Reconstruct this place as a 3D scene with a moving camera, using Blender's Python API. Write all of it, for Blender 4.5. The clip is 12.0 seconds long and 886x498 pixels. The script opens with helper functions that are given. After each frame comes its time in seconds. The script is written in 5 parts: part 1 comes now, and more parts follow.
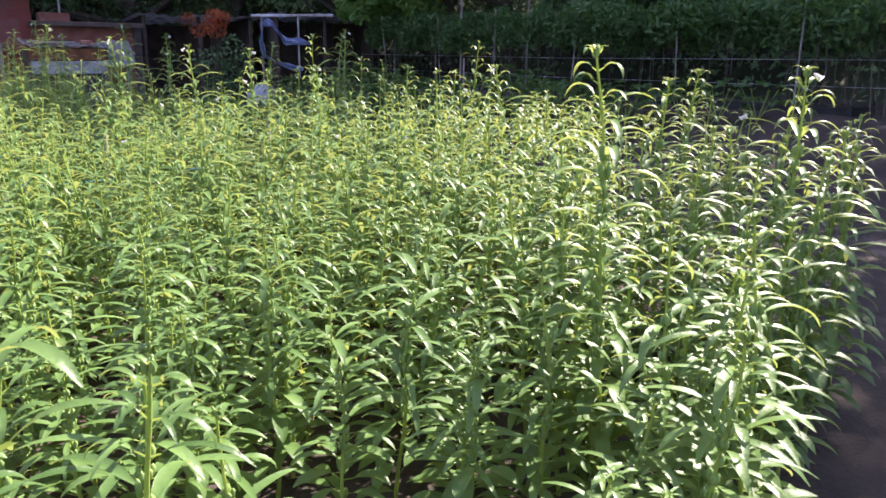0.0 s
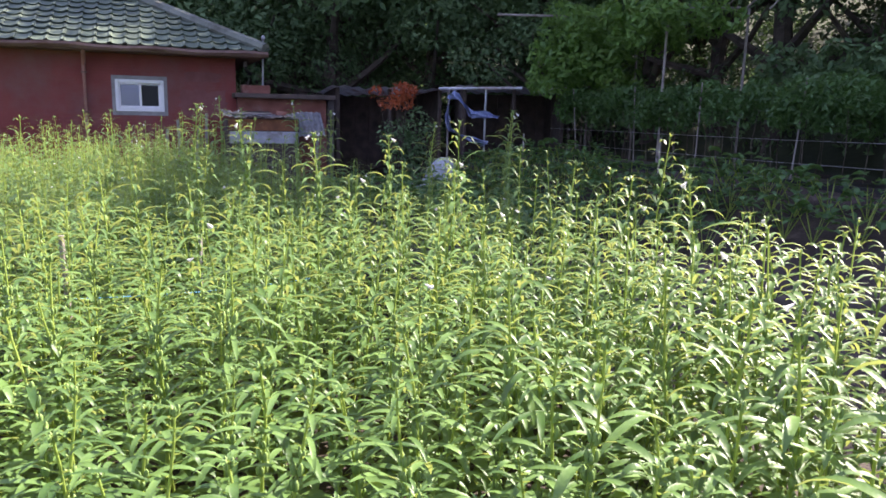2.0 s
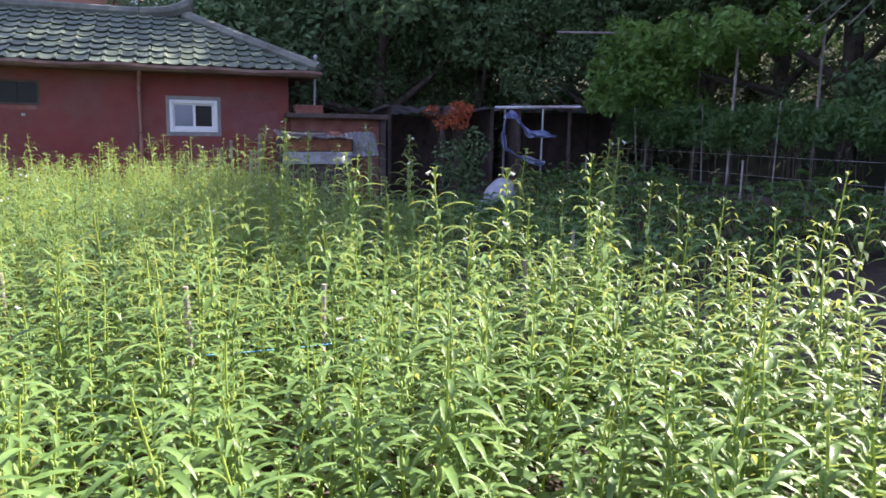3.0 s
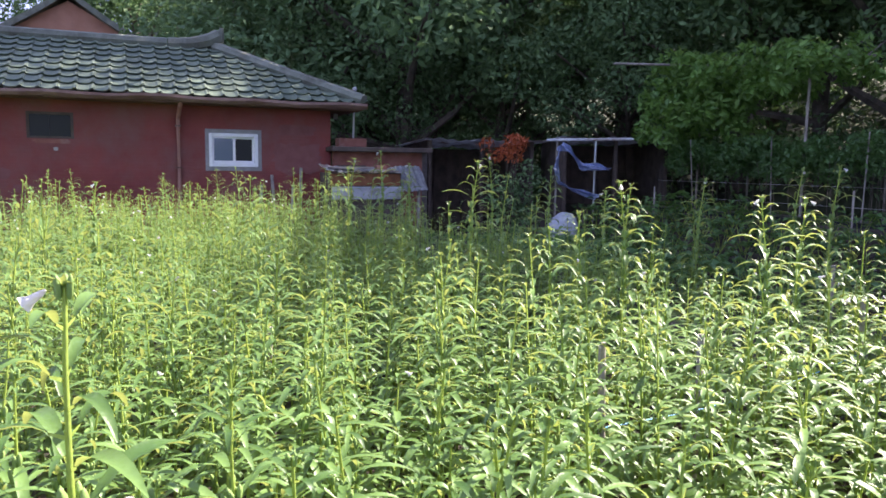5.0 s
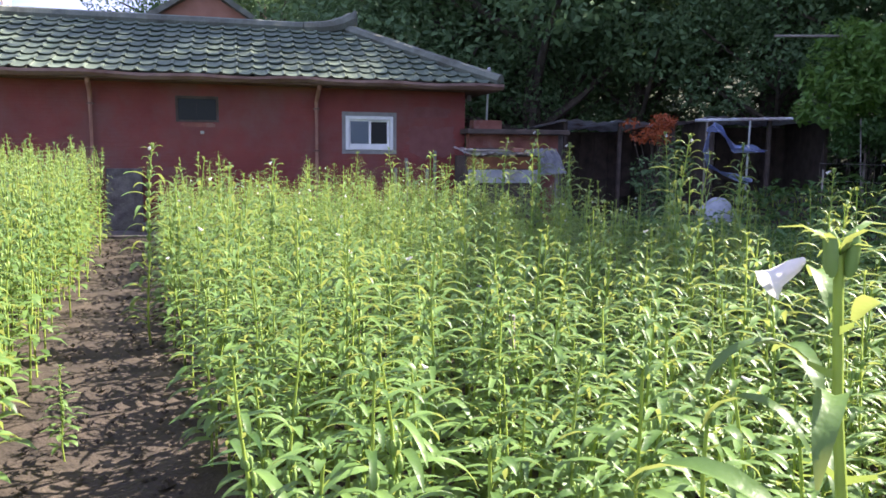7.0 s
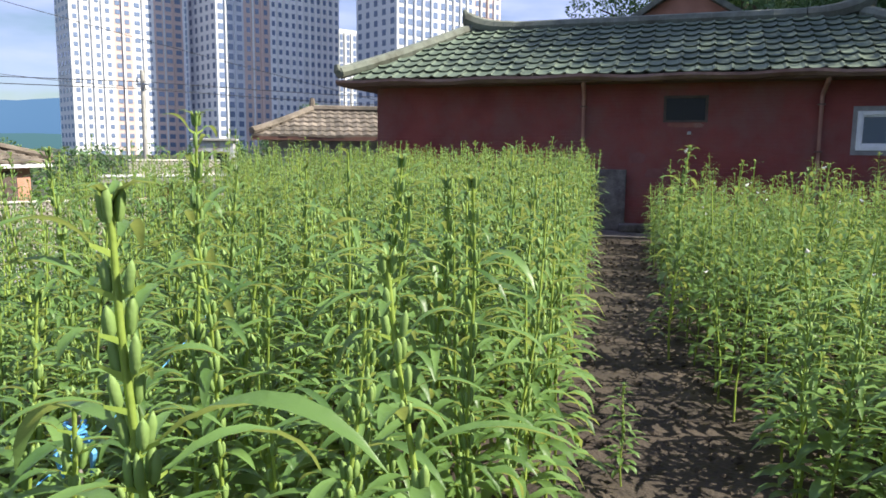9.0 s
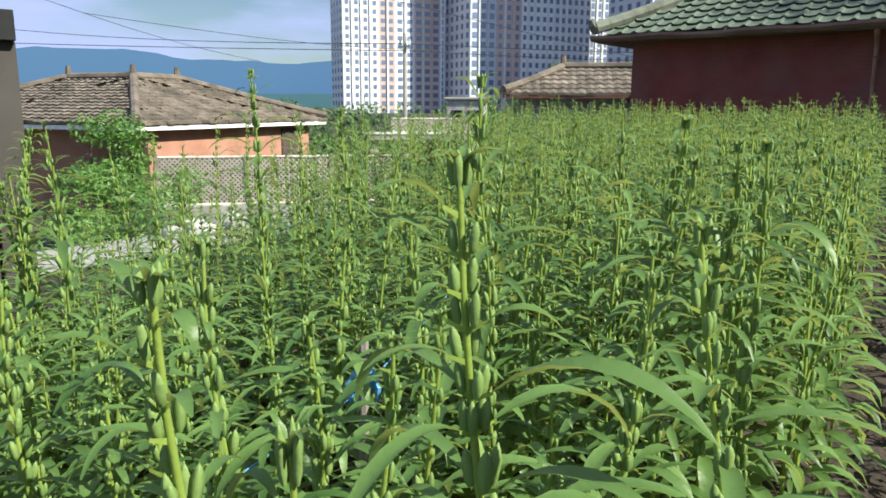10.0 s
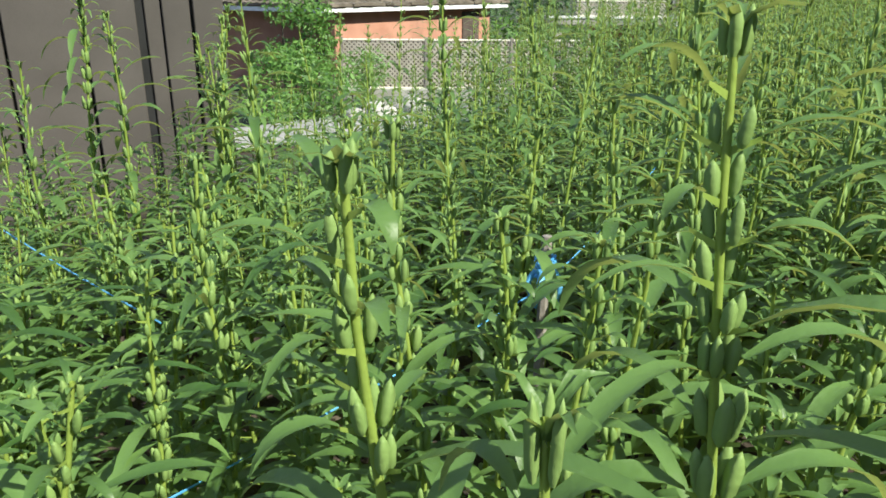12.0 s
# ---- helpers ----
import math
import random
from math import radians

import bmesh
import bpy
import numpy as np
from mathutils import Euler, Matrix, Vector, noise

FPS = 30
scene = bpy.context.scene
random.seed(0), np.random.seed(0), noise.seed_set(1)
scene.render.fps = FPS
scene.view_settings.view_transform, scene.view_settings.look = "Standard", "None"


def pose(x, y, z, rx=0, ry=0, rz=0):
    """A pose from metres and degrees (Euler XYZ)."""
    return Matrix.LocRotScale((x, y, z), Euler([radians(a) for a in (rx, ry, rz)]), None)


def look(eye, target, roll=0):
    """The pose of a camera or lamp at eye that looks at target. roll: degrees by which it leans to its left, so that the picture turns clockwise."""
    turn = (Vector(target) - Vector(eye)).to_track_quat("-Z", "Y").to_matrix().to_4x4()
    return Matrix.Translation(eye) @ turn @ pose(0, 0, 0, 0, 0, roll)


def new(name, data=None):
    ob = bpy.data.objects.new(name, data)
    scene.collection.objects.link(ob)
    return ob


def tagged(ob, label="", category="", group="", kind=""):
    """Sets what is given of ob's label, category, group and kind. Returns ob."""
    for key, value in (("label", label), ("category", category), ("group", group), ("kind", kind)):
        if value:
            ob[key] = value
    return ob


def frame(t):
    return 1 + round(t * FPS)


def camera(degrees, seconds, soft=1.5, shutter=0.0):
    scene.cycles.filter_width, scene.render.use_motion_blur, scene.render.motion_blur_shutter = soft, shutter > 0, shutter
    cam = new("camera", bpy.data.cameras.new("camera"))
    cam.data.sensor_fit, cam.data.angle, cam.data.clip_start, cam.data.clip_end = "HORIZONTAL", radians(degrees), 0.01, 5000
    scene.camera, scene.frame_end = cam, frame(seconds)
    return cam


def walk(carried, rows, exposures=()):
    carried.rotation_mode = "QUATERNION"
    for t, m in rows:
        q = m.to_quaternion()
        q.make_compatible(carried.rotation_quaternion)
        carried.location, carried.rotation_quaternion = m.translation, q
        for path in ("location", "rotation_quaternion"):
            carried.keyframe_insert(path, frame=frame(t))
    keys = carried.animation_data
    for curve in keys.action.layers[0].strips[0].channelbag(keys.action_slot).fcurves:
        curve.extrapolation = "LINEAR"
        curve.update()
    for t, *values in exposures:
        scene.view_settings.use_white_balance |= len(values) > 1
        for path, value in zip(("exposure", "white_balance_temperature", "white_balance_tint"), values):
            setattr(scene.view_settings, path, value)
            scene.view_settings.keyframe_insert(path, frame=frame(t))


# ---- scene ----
cam = camera(62.0, 12.0, soft=1.7)
# seconds, x, y, z, yaw, pitch, roll
PATH = [
    (0.0, -0.453, -18.169, 1.393, -37.19, -14.87, -0.42),
    (0.5, -0.009, -17.908, 1.374, -37.58, -14.28, -0.13),
    (1.0, 0.152, -17.541, 1.404, -34.01, -12.72, -0.24),
    (1.5, 0.330, -17.277, 1.481, -27.88, -11.19, -0.97),
    (2.0, 0.467, -17.177, 1.548, -21.97, -10.12, -1.16),
    (2.5, 0.369, -16.889, 1.651, -19.15, -9.73, -1.03),
    (4.5, -1.312, -15.677, 1.592, -24.14, -6.43, -0.77),
    (5.0, -1.523, -15.317, 1.560, -23.16, -6.25, -0.67),
    (5.5, -1.667, -15.075, 1.526, -21.45, -6.39, -0.62),
    (6.0, -1.819, -14.983, 1.496, -19.67, -6.71, -0.61),
    (6.5, -1.865, -14.853, 1.474, -17.44, -7.06, -0.67),
    (6.7, -1.906, -14.783, 1.470, -16.57, -7.20, -0.61),
    (8.3, -2.468, -14.247, 1.467, 0.77, -7.27, -0.51),
    (8.5, -2.490, -14.174, 1.473, 5.91, -7.24, -0.49),
    (8.6, -2.496, -14.153, 1.475, 8.51, -7.29, -0.53),
    (9.0, -2.625, -14.192, 1.480, 18.49, -7.62, -0.51),
    (9.5, -2.725, -14.191, 1.480, 29.23, -8.96, -0.57),
    (10.0, -2.699, -14.233, 1.488, 37.19, -10.94, -0.29),
    (10.5, -2.746, -14.210, 1.478, 43.10, -13.07, -0.27),
    (11.0, -2.780, -14.190, 1.469, 46.93, -15.24, -0.41),
    (11.5, -2.807, -14.175, 1.462, 49.30, -17.44, -0.27),
    (12.0, -2.819, -14.168, 1.459, 50.78, -19.48, -0.28),
]
EXPOSURES = [(0.0, 1.92, 6500, 22), (1.5, 1.97, 6500, 22), (5.5, 2.06, 6500, 19), (6.7, 2.03, 6500, 18), (8.5, 1.74, 6500, 12), (9.0, 1.2, 6480, 8), (9.5, 0.9, 6450, 5),
             (10.5, 0.86, 6400, 1), (12.0, 0.86, 6400, 0)]
SUN_TURN, SUN_UP = 10, 45
SUN, SKY = 5.1, 0.05
walk(cam, [(t, pose(x, y, z, 90 + pitch, roll, yaw)) for t, x, y, z, yaw, pitch, roll in PATH], EXPOSURES)

# ---- world, sun ----
SUN_AZ, SUN_EL = radians(SUN_TURN), radians(SUN_UP)
world = bpy.data.worlds.new("world")
scene.world = world
world.use_nodes = True
wn, wl = world.node_tree.nodes, world.node_tree.links
wbg = wn["Background"]
sky = wn.new("ShaderNodeTexSky")
sky.sky_type, sky.sun_disc = "NISHITA", False
sky.sun_elevation = SUN_EL
sky.sun_rotation = radians(90) - SUN_AZ
sky.air_density, sky.dust_density, sky.ozone_density = 1.0, 0.3, 3.0
coord = wn.new("ShaderNodeTexCoord")
stretch = wn.new("ShaderNodeMapping")
stretch.inputs["Scale"].default_value = (2.2, 2.2, 9.0)
cloud = wn.new("ShaderNodeTexNoise")
cloud.inputs["Scale"].default_value, cloud.inputs["Detail"].default_value = 1.4, 6.0
ramp = wn.new("ShaderNodeValToRGB")
ramp.color_ramp.elements[0].position, ramp.color_ramp.elements[1].position = 0.4, 0.62
ramp.color_ramp.elements[0].color = (0.08, 0.08, 0.08, 1)
white = wn.new("ShaderNodeMix")
white.data_type = "RGBA"
white.inputs["B"].default_value = (6.6, 7.4, 12.4, 1)
wl.new(coord.outputs["Generated"], stretch.inputs["Vector"])
wl.new(stretch.outputs["Vector"], cloud.inputs["Vector"])
wl.new(cloud.outputs["Fac"], ramp.inputs["Fac"])
wl.new(ramp.outputs["Color"], white.inputs["Factor"])
wl.new(sky.outputs["Color"], white.inputs["A"])
wl.new(white.outputs["Result"], wbg.inputs["Color"])
wbg.inputs["Strength"].default_value = SKY
sun_data = bpy.data.lights.new("sun", "SUN")
sun_data.energy, sun_data.angle, sun_data.color = SUN, radians(0.55), (1.0, 0.93, 0.80)
sun = new("sun", sun_data)
sun.matrix_world = look((0, 0, 30), (-math.cos(SUN_AZ) * math.cos(SUN_EL), -math.sin(SUN_AZ) * math.cos(SUN_EL), 30 - math.sin(SUN_EL)))


# ---- materials ----
def surface(name, dark, light, rough=0.8, size=6.0, grain=60.0, bump=0.3, metal=0.0, wear=None, amount=0.3, spec=0.4, bump_depth=0.01, island=0.0):
    """Two colours mixed by coarse and fine noise, with relief and optional wear of a third colour."""
    m = bpy.data.materials.new(name)
    m.use_nodes = True
    n, l = m.node_tree.nodes, m.node_tree.links
    b = n["Principled BSDF"]
    b.inputs["Metallic"].default_value = metal
    b.inputs["Specular IOR Level"].default_value = spec
    tc = n.new("ShaderNodeTexCoord")
    big, fine = n.new("ShaderNodeTexNoise"), n.new("ShaderNodeTexNoise")
    big.inputs["Scale"].default_value, big.inputs["Detail"].default_value = size, 5
    fine.inputs["Scale"].default_value, fine.inputs["Detail"].default_value = grain, 4
    for t in (big, fine):
        l.new(tc.outputs["Object"], t.inputs["Vector"])
    add = n.new("ShaderNodeMath")
    add.operation = "MULTIPLY_ADD"
    add.inputs[1].default_value = 0.45
    l.new(fine.outputs["Fac"], add.inputs[0])
    l.new(big.outputs["Fac"], add.inputs[2])
    r = n.new("ShaderNodeValToRGB")
    r.color_ramp.elements[0].position, r.color_ramp.elements[1].position = 0.5, 0.95
    r.color_ramp.elements[0].color, r.color_ramp.elements[1].color = (*dark, 1), (*light, 1)
    l.new(add.outputs[0], r.inputs["Fac"])
    info = n.new("ShaderNodeNewGeometry") if island else n.new("ShaderNodeObjectInfo")
    hsv = n.new("ShaderNodeHueSaturation")
    mr = n.new("ShaderNodeMapRange")
    mr.inputs["To Min"].default_value, mr.inputs["To Max"].default_value = (1 - island, 1 + island) if island else (0.88, 1.12)
    l.new(info.outputs["Random Per Island" if island else "Random"], mr.inputs["Value"])
    l.new(mr.outputs["Result"], hsv.inputs["Value"])
    l.new(r.outputs["Color"], hsv.inputs["Color"])
    out = hsv.outputs["Color"]
    if wear:
        wn_ = n.new("ShaderNodeTexNoise")
        wn_.inputs["Scale"].default_value, wn_.inputs["Detail"].default_value = size * 0.37, 8
        wn_.inputs["Roughness"].default_value = 0.7
        l.new(tc.outputs["Object"], wn_.inputs["Vector"])
        wr = n.new("ShaderNodeValToRGB")
        wr.color_ramp.elements[0].position, wr.color_ramp.elements[1].position = 0.72 - amount, 0.80 - amount * 0.6
        l.new(wn_.outputs["Fac"], wr.inputs["Fac"])
        mix = n.new("ShaderNodeMix")
        mix.data_type = "RGBA"
        l.new(wr.outputs["Color"], mix.inputs["Factor"])
        l.new(out, mix.inputs["A"])
        mix.inputs["B"].default_value = (*wear, 1)
        out = mix.outputs["Result"]
    l.new(out, b.inputs["Base Color"])
    rr = n.new("ShaderNodeMapRange")
    rr.inputs["To Min"].default_value, rr.inputs["To Max"].default_value = max(rough - 0.12, 0.03), min(rough + 0.1, 1)
    l.new(big.outputs["Fac"], rr.inputs["Value"])
    l.new(rr.outputs["Result"], b.inputs["Roughness"])
    if bump:
        bp = n.new("ShaderNodeBump")
        bp.inputs["Strength"].default_value, bp.inputs["Distance"].default_value = bump, bump_depth
        l.new(add.outputs[0], bp.inputs["Height"])
        l.new(bp.outputs["Normal"], b.inputs["Normal"])
    return m


def foliage(name, dark, light, through_light, gloss=0.35, rough=0.45, share=0.4):
    """Leaf: coloured per leaf, shining through and slightly waxy."""
    m = bpy.data.materials.new(name)
    m.use_nodes = True
    n, l = m.node_tree.nodes, m.node_tree.links
    b = n["Principled BSDF"]
    geo, tc = n.new("ShaderNodeNewGeometry"), n.new("ShaderNodeTexCoord")
    fine = n.new("ShaderNodeTexNoise")
    fine.inputs["Scale"].default_value = 9.0
    l.new(tc.outputs["Object"], fine.inputs["Vector"])
    add = n.new("ShaderNodeMath")
    add.operation = "MULTIPLY_ADD"
    add.inputs[1].default_value = 0.5
    l.new(geo.outputs["Random Per Island"], add.inputs[0])
    half = n.new("ShaderNodeMath")
    half.operation = "MULTIPLY"
    half.inputs[1].default_value = 0.5
    l.new(fine.outputs["Fac"], half.inputs[0])
    l.new(half.outputs[0], add.inputs[2])
    r = n.new("ShaderNodeValToRGB")
    r.color_ramp.elements[0].position, r.color_ramp.elements[1].position = 0.12, 0.88
    r.color_ramp.elements[0].color, r.color_ramp.elements[1].color = (*dark, 1), (*light, 1)
    l.new(add.outputs[0], r.inputs["Fac"])
    l.new(r.outputs["Color"], b.inputs["Base Color"])
    b.inputs["Roughness"].default_value = rough
    b.inputs["Specular IOR Level"].default_value = gloss
    vein = n.new("ShaderNodeTexNoise")
    vein.inputs["Scale"].default_value, vein.inputs["Detail"].default_value = 70.0, 3.0
    l.new(tc.outputs["Object"], vein.inputs["Vector"])
    bp = n.new("ShaderNodeBump")
    bp.inputs["Strength"].default_value, bp.inputs["Distance"].default_value = 0.35, 0.006
    l.new(vein.outputs["Fac"], bp.inputs["Height"])
    l.new(bp.outputs["Normal"], b.inputs["Normal"])
    tr = n.new("ShaderNodeBsdfTranslucent")
    tint = n.new("ShaderNodeMix")
    tint.data_type = "RGBA"
    tint.inputs["Factor"].default_value = 0.35
    tint.inputs["A"].default_value = (*through_light, 1)
    l.new(r.outputs["Color"], tint.inputs["B"])
    l.new(tint.outputs["Result"], tr.inputs["Color"])
    mix = n.new("ShaderNodeMixShader")
    mix.inputs["Fac"].default_value = share
    l.new(b.outputs["BSDF"], mix.inputs[1])
    l.new(tr.outputs["BSDF"], mix.inputs[2])
    l.new(mix.outputs["Shader"], n["Material Output"].inputs["Surface"])
    return m


def glass_pane(name, tint, rough=0.08, spec=0.8):
    m = bpy.data.materials.new(name)
    m.use_nodes = True
    b = m.node_tree.nodes["Principled BSDF"]
    b.inputs["Base Color"].default_value = (*tint, 1)
    b.inputs["Roughness"].default_value = rough
    b.inputs["Specular IOR Level"].default_value = spec
    return m


SOIL = surface("soil", (0.022, 0.017, 0.013), (0.066, 0.05, 0.038), 0.95, 3.0, 45, 0.9, wear=(0.15, 0.12, 0.09), amount=0.16, bump_depth=0.03)
CONCRETE = surface("concrete", (0.28, 0.27, 0.25), (0.46, 0.45, 0.42), 0.9, 3, 70, 0.4, wear=(0.2, 0.19, 0.17), amount=0.2)
FADED = surface("faded_render", (0.17, 0.06, 0.056), (0.225, 0.095, 0.088), 0.9, 5, 80, 0.5)
# Real stains on the board; its dark tone also stands in for shade on pavement.
STAINED_SHADED = surface("stained_shaded_cement", (0.085, 0.075, 0.072), (0.2, 0.18, 0.17), 0.95, 5, 40, 0.7, wear=(0.05, 0.04, 0.036), amount=0.26)
MORTAR = surface("mortar", (0.22, 0.21, 0.21), (0.36, 0.35, 0.35), 0.95, 5, 90, 0.6)
RED_WALL = surface("red_painted_brick", (0.185, 0.04, 0.037), (0.27, 0.07, 0.062), 0.85, 1.6, 80, 0.5, wear=(0.2, 0.09, 0.08), amount=0.28)


def brick_courses(m, width, tall, depth):
    """Relief of painted-over brick courses on walls that stand along x."""
    n, l = m.node_tree.nodes, m.node_tree.links
    tc, turn, br, bp = n.new("ShaderNodeTexCoord"), n.new("ShaderNodeMapping"), n.new("ShaderNodeTexBrick"), n.new("ShaderNodeBump")
    turn.inputs["Rotation"].default_value = (radians(-90), 0, 0)
    br.inputs["Scale"].default_value = 1.0
    br.inputs["Brick Width"].default_value, br.inputs["Row Height"].default_value = width, tall
    br.inputs["Mortar Size"].default_value, br.inputs["Mortar Smooth"].default_value = 0.007, 0.6
    br.inputs["Color1"].default_value = br.inputs["Color2"].default_value = (1, 1, 1, 1)
    br.inputs["Mortar"].default_value = (0, 0, 0, 1)
    bp.inputs["Strength"].default_value, bp.inputs["Distance"].default_value = 0.7, depth
    l.new(tc.outputs["Object"], turn.inputs["Vector"])
    l.new(turn.outputs["Vector"], br.inputs["Vector"])
    l.new(br.outputs["Color"], bp.inputs["Height"])
    b = n["Principled BSDF"]
    l.new(b.inputs["Normal"].links[0].from_socket, bp.inputs["Normal"])
    l.new(bp.outputs["Normal"], b.inputs["Normal"])


brick_courses(RED_WALL, 0.2, 0.067, 0.006)
BRICK = surface("weathered_brick", (0.17, 0.06, 0.045), (0.3, 0.13, 0.1), 0.92, 4, 60, 0.6, wear=(0.27, 0.2, 0.17), amount=0.2)
TILE = surface("green_roof_tile", (0.075, 0.104, 0.075), (0.15, 0.188, 0.14), 0.75, 2.5, 40, 0.4, wear=(0.1, 0.11, 0.075), amount=0.22, spec=0.3)
TILE_CAP = surface("ridge_mortar", (0.105, 0.12, 0.098), (0.19, 0.205, 0.168), 0.85, 4, 50, 0.5, wear=(0.09, 0.09, 0.07), amount=0.25)
OLD_TILE = surface("old_clay_tile", (0.1, 0.082, 0.066), (0.22, 0.185, 0.15), 0.9, 3, 40, 0.7, wear=(0.08, 0.07, 0.055), amount=0.25, island=0.28)
GUTTER = surface("gutter_paint", (0.14, 0.082, 0.068), (0.23, 0.145, 0.118), 0.6, 3, 50, 0.2, wear=(0.12, 0.06, 0.045), amount=0.25)
PIPE = surface("pink_pipe", (0.28, 0.13, 0.1), (0.4, 0.21, 0.16), 0.55, 4, 60, 0.2)
SOFFIT = surface("soffit_board", (0.1, 0.05, 0.04), (0.17, 0.09, 0.07), 0.85, 4, 50, 0.3)
WHITE = surface("white_plastic", (0.68, 0.69, 0.71), (0.8, 0.8, 0.82), 0.4, 6, 80, 0.08)
PAINT = surface("white_sheet_paint", (0.34, 0.36, 0.39), (0.55, 0.56, 0.58), 0.55, 4, 60, 0.2, wear=(0.2, 0.1, 0.06), amount=0.24)
RUST = surface("rusty_sheet", (0.14, 0.055, 0.028), (0.3, 0.13, 0.06), 0.85, 6, 60, 0.5)
WOOD = surface("grey_wood", (0.16, 0.14, 0.125), (0.34, 0.31, 0.28), 0.9, 5, 80, 0.6)
DARK_WOOD = surface("dark_timber", (0.055, 0.042, 0.037), (0.125, 0.096, 0.082), 0.9, 5, 60, 0.5)
BARK = surface("bark", (0.05, 0.04, 0.032), (0.14, 0.115, 0.09), 0.95, 6, 40, 0.9, bump_depth=0.03)
METAL_POLE = surface("galvanised_pole", (0.34, 0.35, 0.36), (0.52, 0.53, 0.54), 0.45, 5, 60, 0.1, metal=0.7)
GATE = surface("taupe_sheet_steel", (0.07, 0.062, 0.058), (0.102, 0.091, 0.085), 0.6, 2.2, 160, 0.25, wear=(0.17, 0.15, 0.135), amount=0.12, spec=0.3)
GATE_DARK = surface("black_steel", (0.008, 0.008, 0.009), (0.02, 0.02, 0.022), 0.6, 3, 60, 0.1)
ORANGE = surface("orange_render", (0.37, 0.18, 0.125), (0.48, 0.255, 0.185), 0.85, 2.5, 60, 0.3, wear=(0.33, 0.18, 0.13), amount=0.2)
LATTICE = surface("white_lattice_plastic", (0.64, 0.59, 0.52), (0.76, 0.72, 0.65), 0.6, 6, 60, 0.1)
BLUE_CLOTH = surface("blue_white_tarp", (0.24, 0.32, 0.58), (0.6, 0.67, 0.84), 0.6, 5, 40, 0.4)
BLUE_TWINE = surface("blue_twine", (0.06, 0.26, 0.55), (0.16, 0.45, 0.75), 0.5, 20, 90, 0.2)
GREY_SACK = surface("grey_woven_sack", (0.26, 0.29, 0.32), (0.42, 0.45, 0.48), 0.75, 6, 50, 0.5)
BLACK_FILM = surface("black_mulch_film", (0.012, 0.012, 0.014), (0.03, 0.03, 0.033), 0.4, 6, 40, 0.5, wear=(0.1, 0.07, 0.05), amount=0.15)
TOWER_WHITE = surface("tower_white", (0.76, 0.76, 0.77), (0.82, 0.82, 0.83), 0.8, 0.05, 1, 0)
TOWER_PINK = surface("tower_pink", (0.58, 0.45, 0.41), (0.66, 0.52, 0.48), 0.8, 0.05, 1, 0)
TOWER_GREY = surface("tower_grey", (0.62, 0.65, 0.72), (0.7, 0.73, 0.79), 0.8, 0.05, 1, 0)
# Bright blue tint carries the sky's reflection on the tower windows.
TOWER_GLASS = glass_pane("tower_glass", (0.17, 0.22, 0.34), 0.12, 0.9)
# Blue in this tint stands in for sky mirrored in the pane.
PANE = glass_pane("window_glass", (0.09, 0.13, 0.18))
PANE_DARK = glass_pane("dark_window_glass", (0.014, 0.016, 0.016), 0.35, 0.25)
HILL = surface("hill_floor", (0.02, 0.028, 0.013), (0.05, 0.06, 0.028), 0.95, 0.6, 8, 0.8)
STEM = foliage("sesame_stem", (0.2, 0.3, 0.06), (0.36, 0.46, 0.1), (0.5, 0.6, 0.13), 0.3, 0.5, 0.3)
# Wide tone range also puts shade and highlights into the leaf colour.
LEAF = foliage("sesame_leaf", (0.027, 0.078, 0.019), (0.185, 0.31, 0.09), (0.53, 0.57, 0.14), 0.42, 0.43, 0.35)
POD = foliage("sesame_capsule", (0.15, 0.25, 0.07), (0.26, 0.37, 0.12), (0.38, 0.48, 0.11), 0.3, 0.55, 0.15)
FLOWER = foliage("white_petal", (0.68, 0.66, 0.68), (0.82, 0.8, 0.8), (0.8, 0.76, 0.76), 0.2, 0.6, 0.4)
BEAN_LEAF = foliage("bean_leaf", (0.035, 0.095, 0.028), (0.085, 0.18, 0.05), (0.19, 0.33, 0.06), 0.45, 0.45, 0.3)
VINE_LEAF = foliage("vine_leaf", (0.05, 0.13, 0.03), (0.2, 0.36, 0.085), (0.3, 0.48, 0.09), 0.4, 0.45, 0.35)
TREE_LEAF = foliage("tree_leaf", (0.046, 0.096, 0.046), (0.175, 0.275, 0.125), (0.19, 0.31, 0.1), 0.15, 0.6, 0.25)
RED_LEAF = foliage("red_leaf", (0.3, 0.06, 0.03), (0.55, 0.17, 0.07), (0.6, 0.2, 0.08), 0.3, 0.5, 0.35)
GRASS = foliage("grass_blade", (0.07, 0.14, 0.03), (0.16, 0.25, 0.06), (0.25, 0.38, 0.08), 0.3, 0.5, 0.3)


# ---- helpers of this scene ----
def part(name, bm, material, parent=None, label=""):
    me = bpy.data.meshes.new(name)
    bm.to_mesh(me)
    bm.free()
    me.materials.append(material)
    ob = new(name, me)
    if parent:
        ob.parent = parent
    if label:
        ob["label"] = label
    return ob


def raw(name, verts, faces, material, parent=None, label="", smooth=False):
    me = bpy.data.meshes.new(name)
    me.from_pydata([tuple(v) for v in verts], [], [tuple(f) for f in faces])
    me.materials.append(material)
    if smooth:
        me.polygons.foreach_set("use_smooth", [True] * len(me.polygons))
    ob = new(name, me)
    if parent:
        ob.parent = parent
    if label:
        ob["label"] = label
    return ob


def base(name, m, label, category, group="", kind=""):
    ob = new(name)
    ob.matrix_world = m
    return tagged(ob, label, category, group, kind)


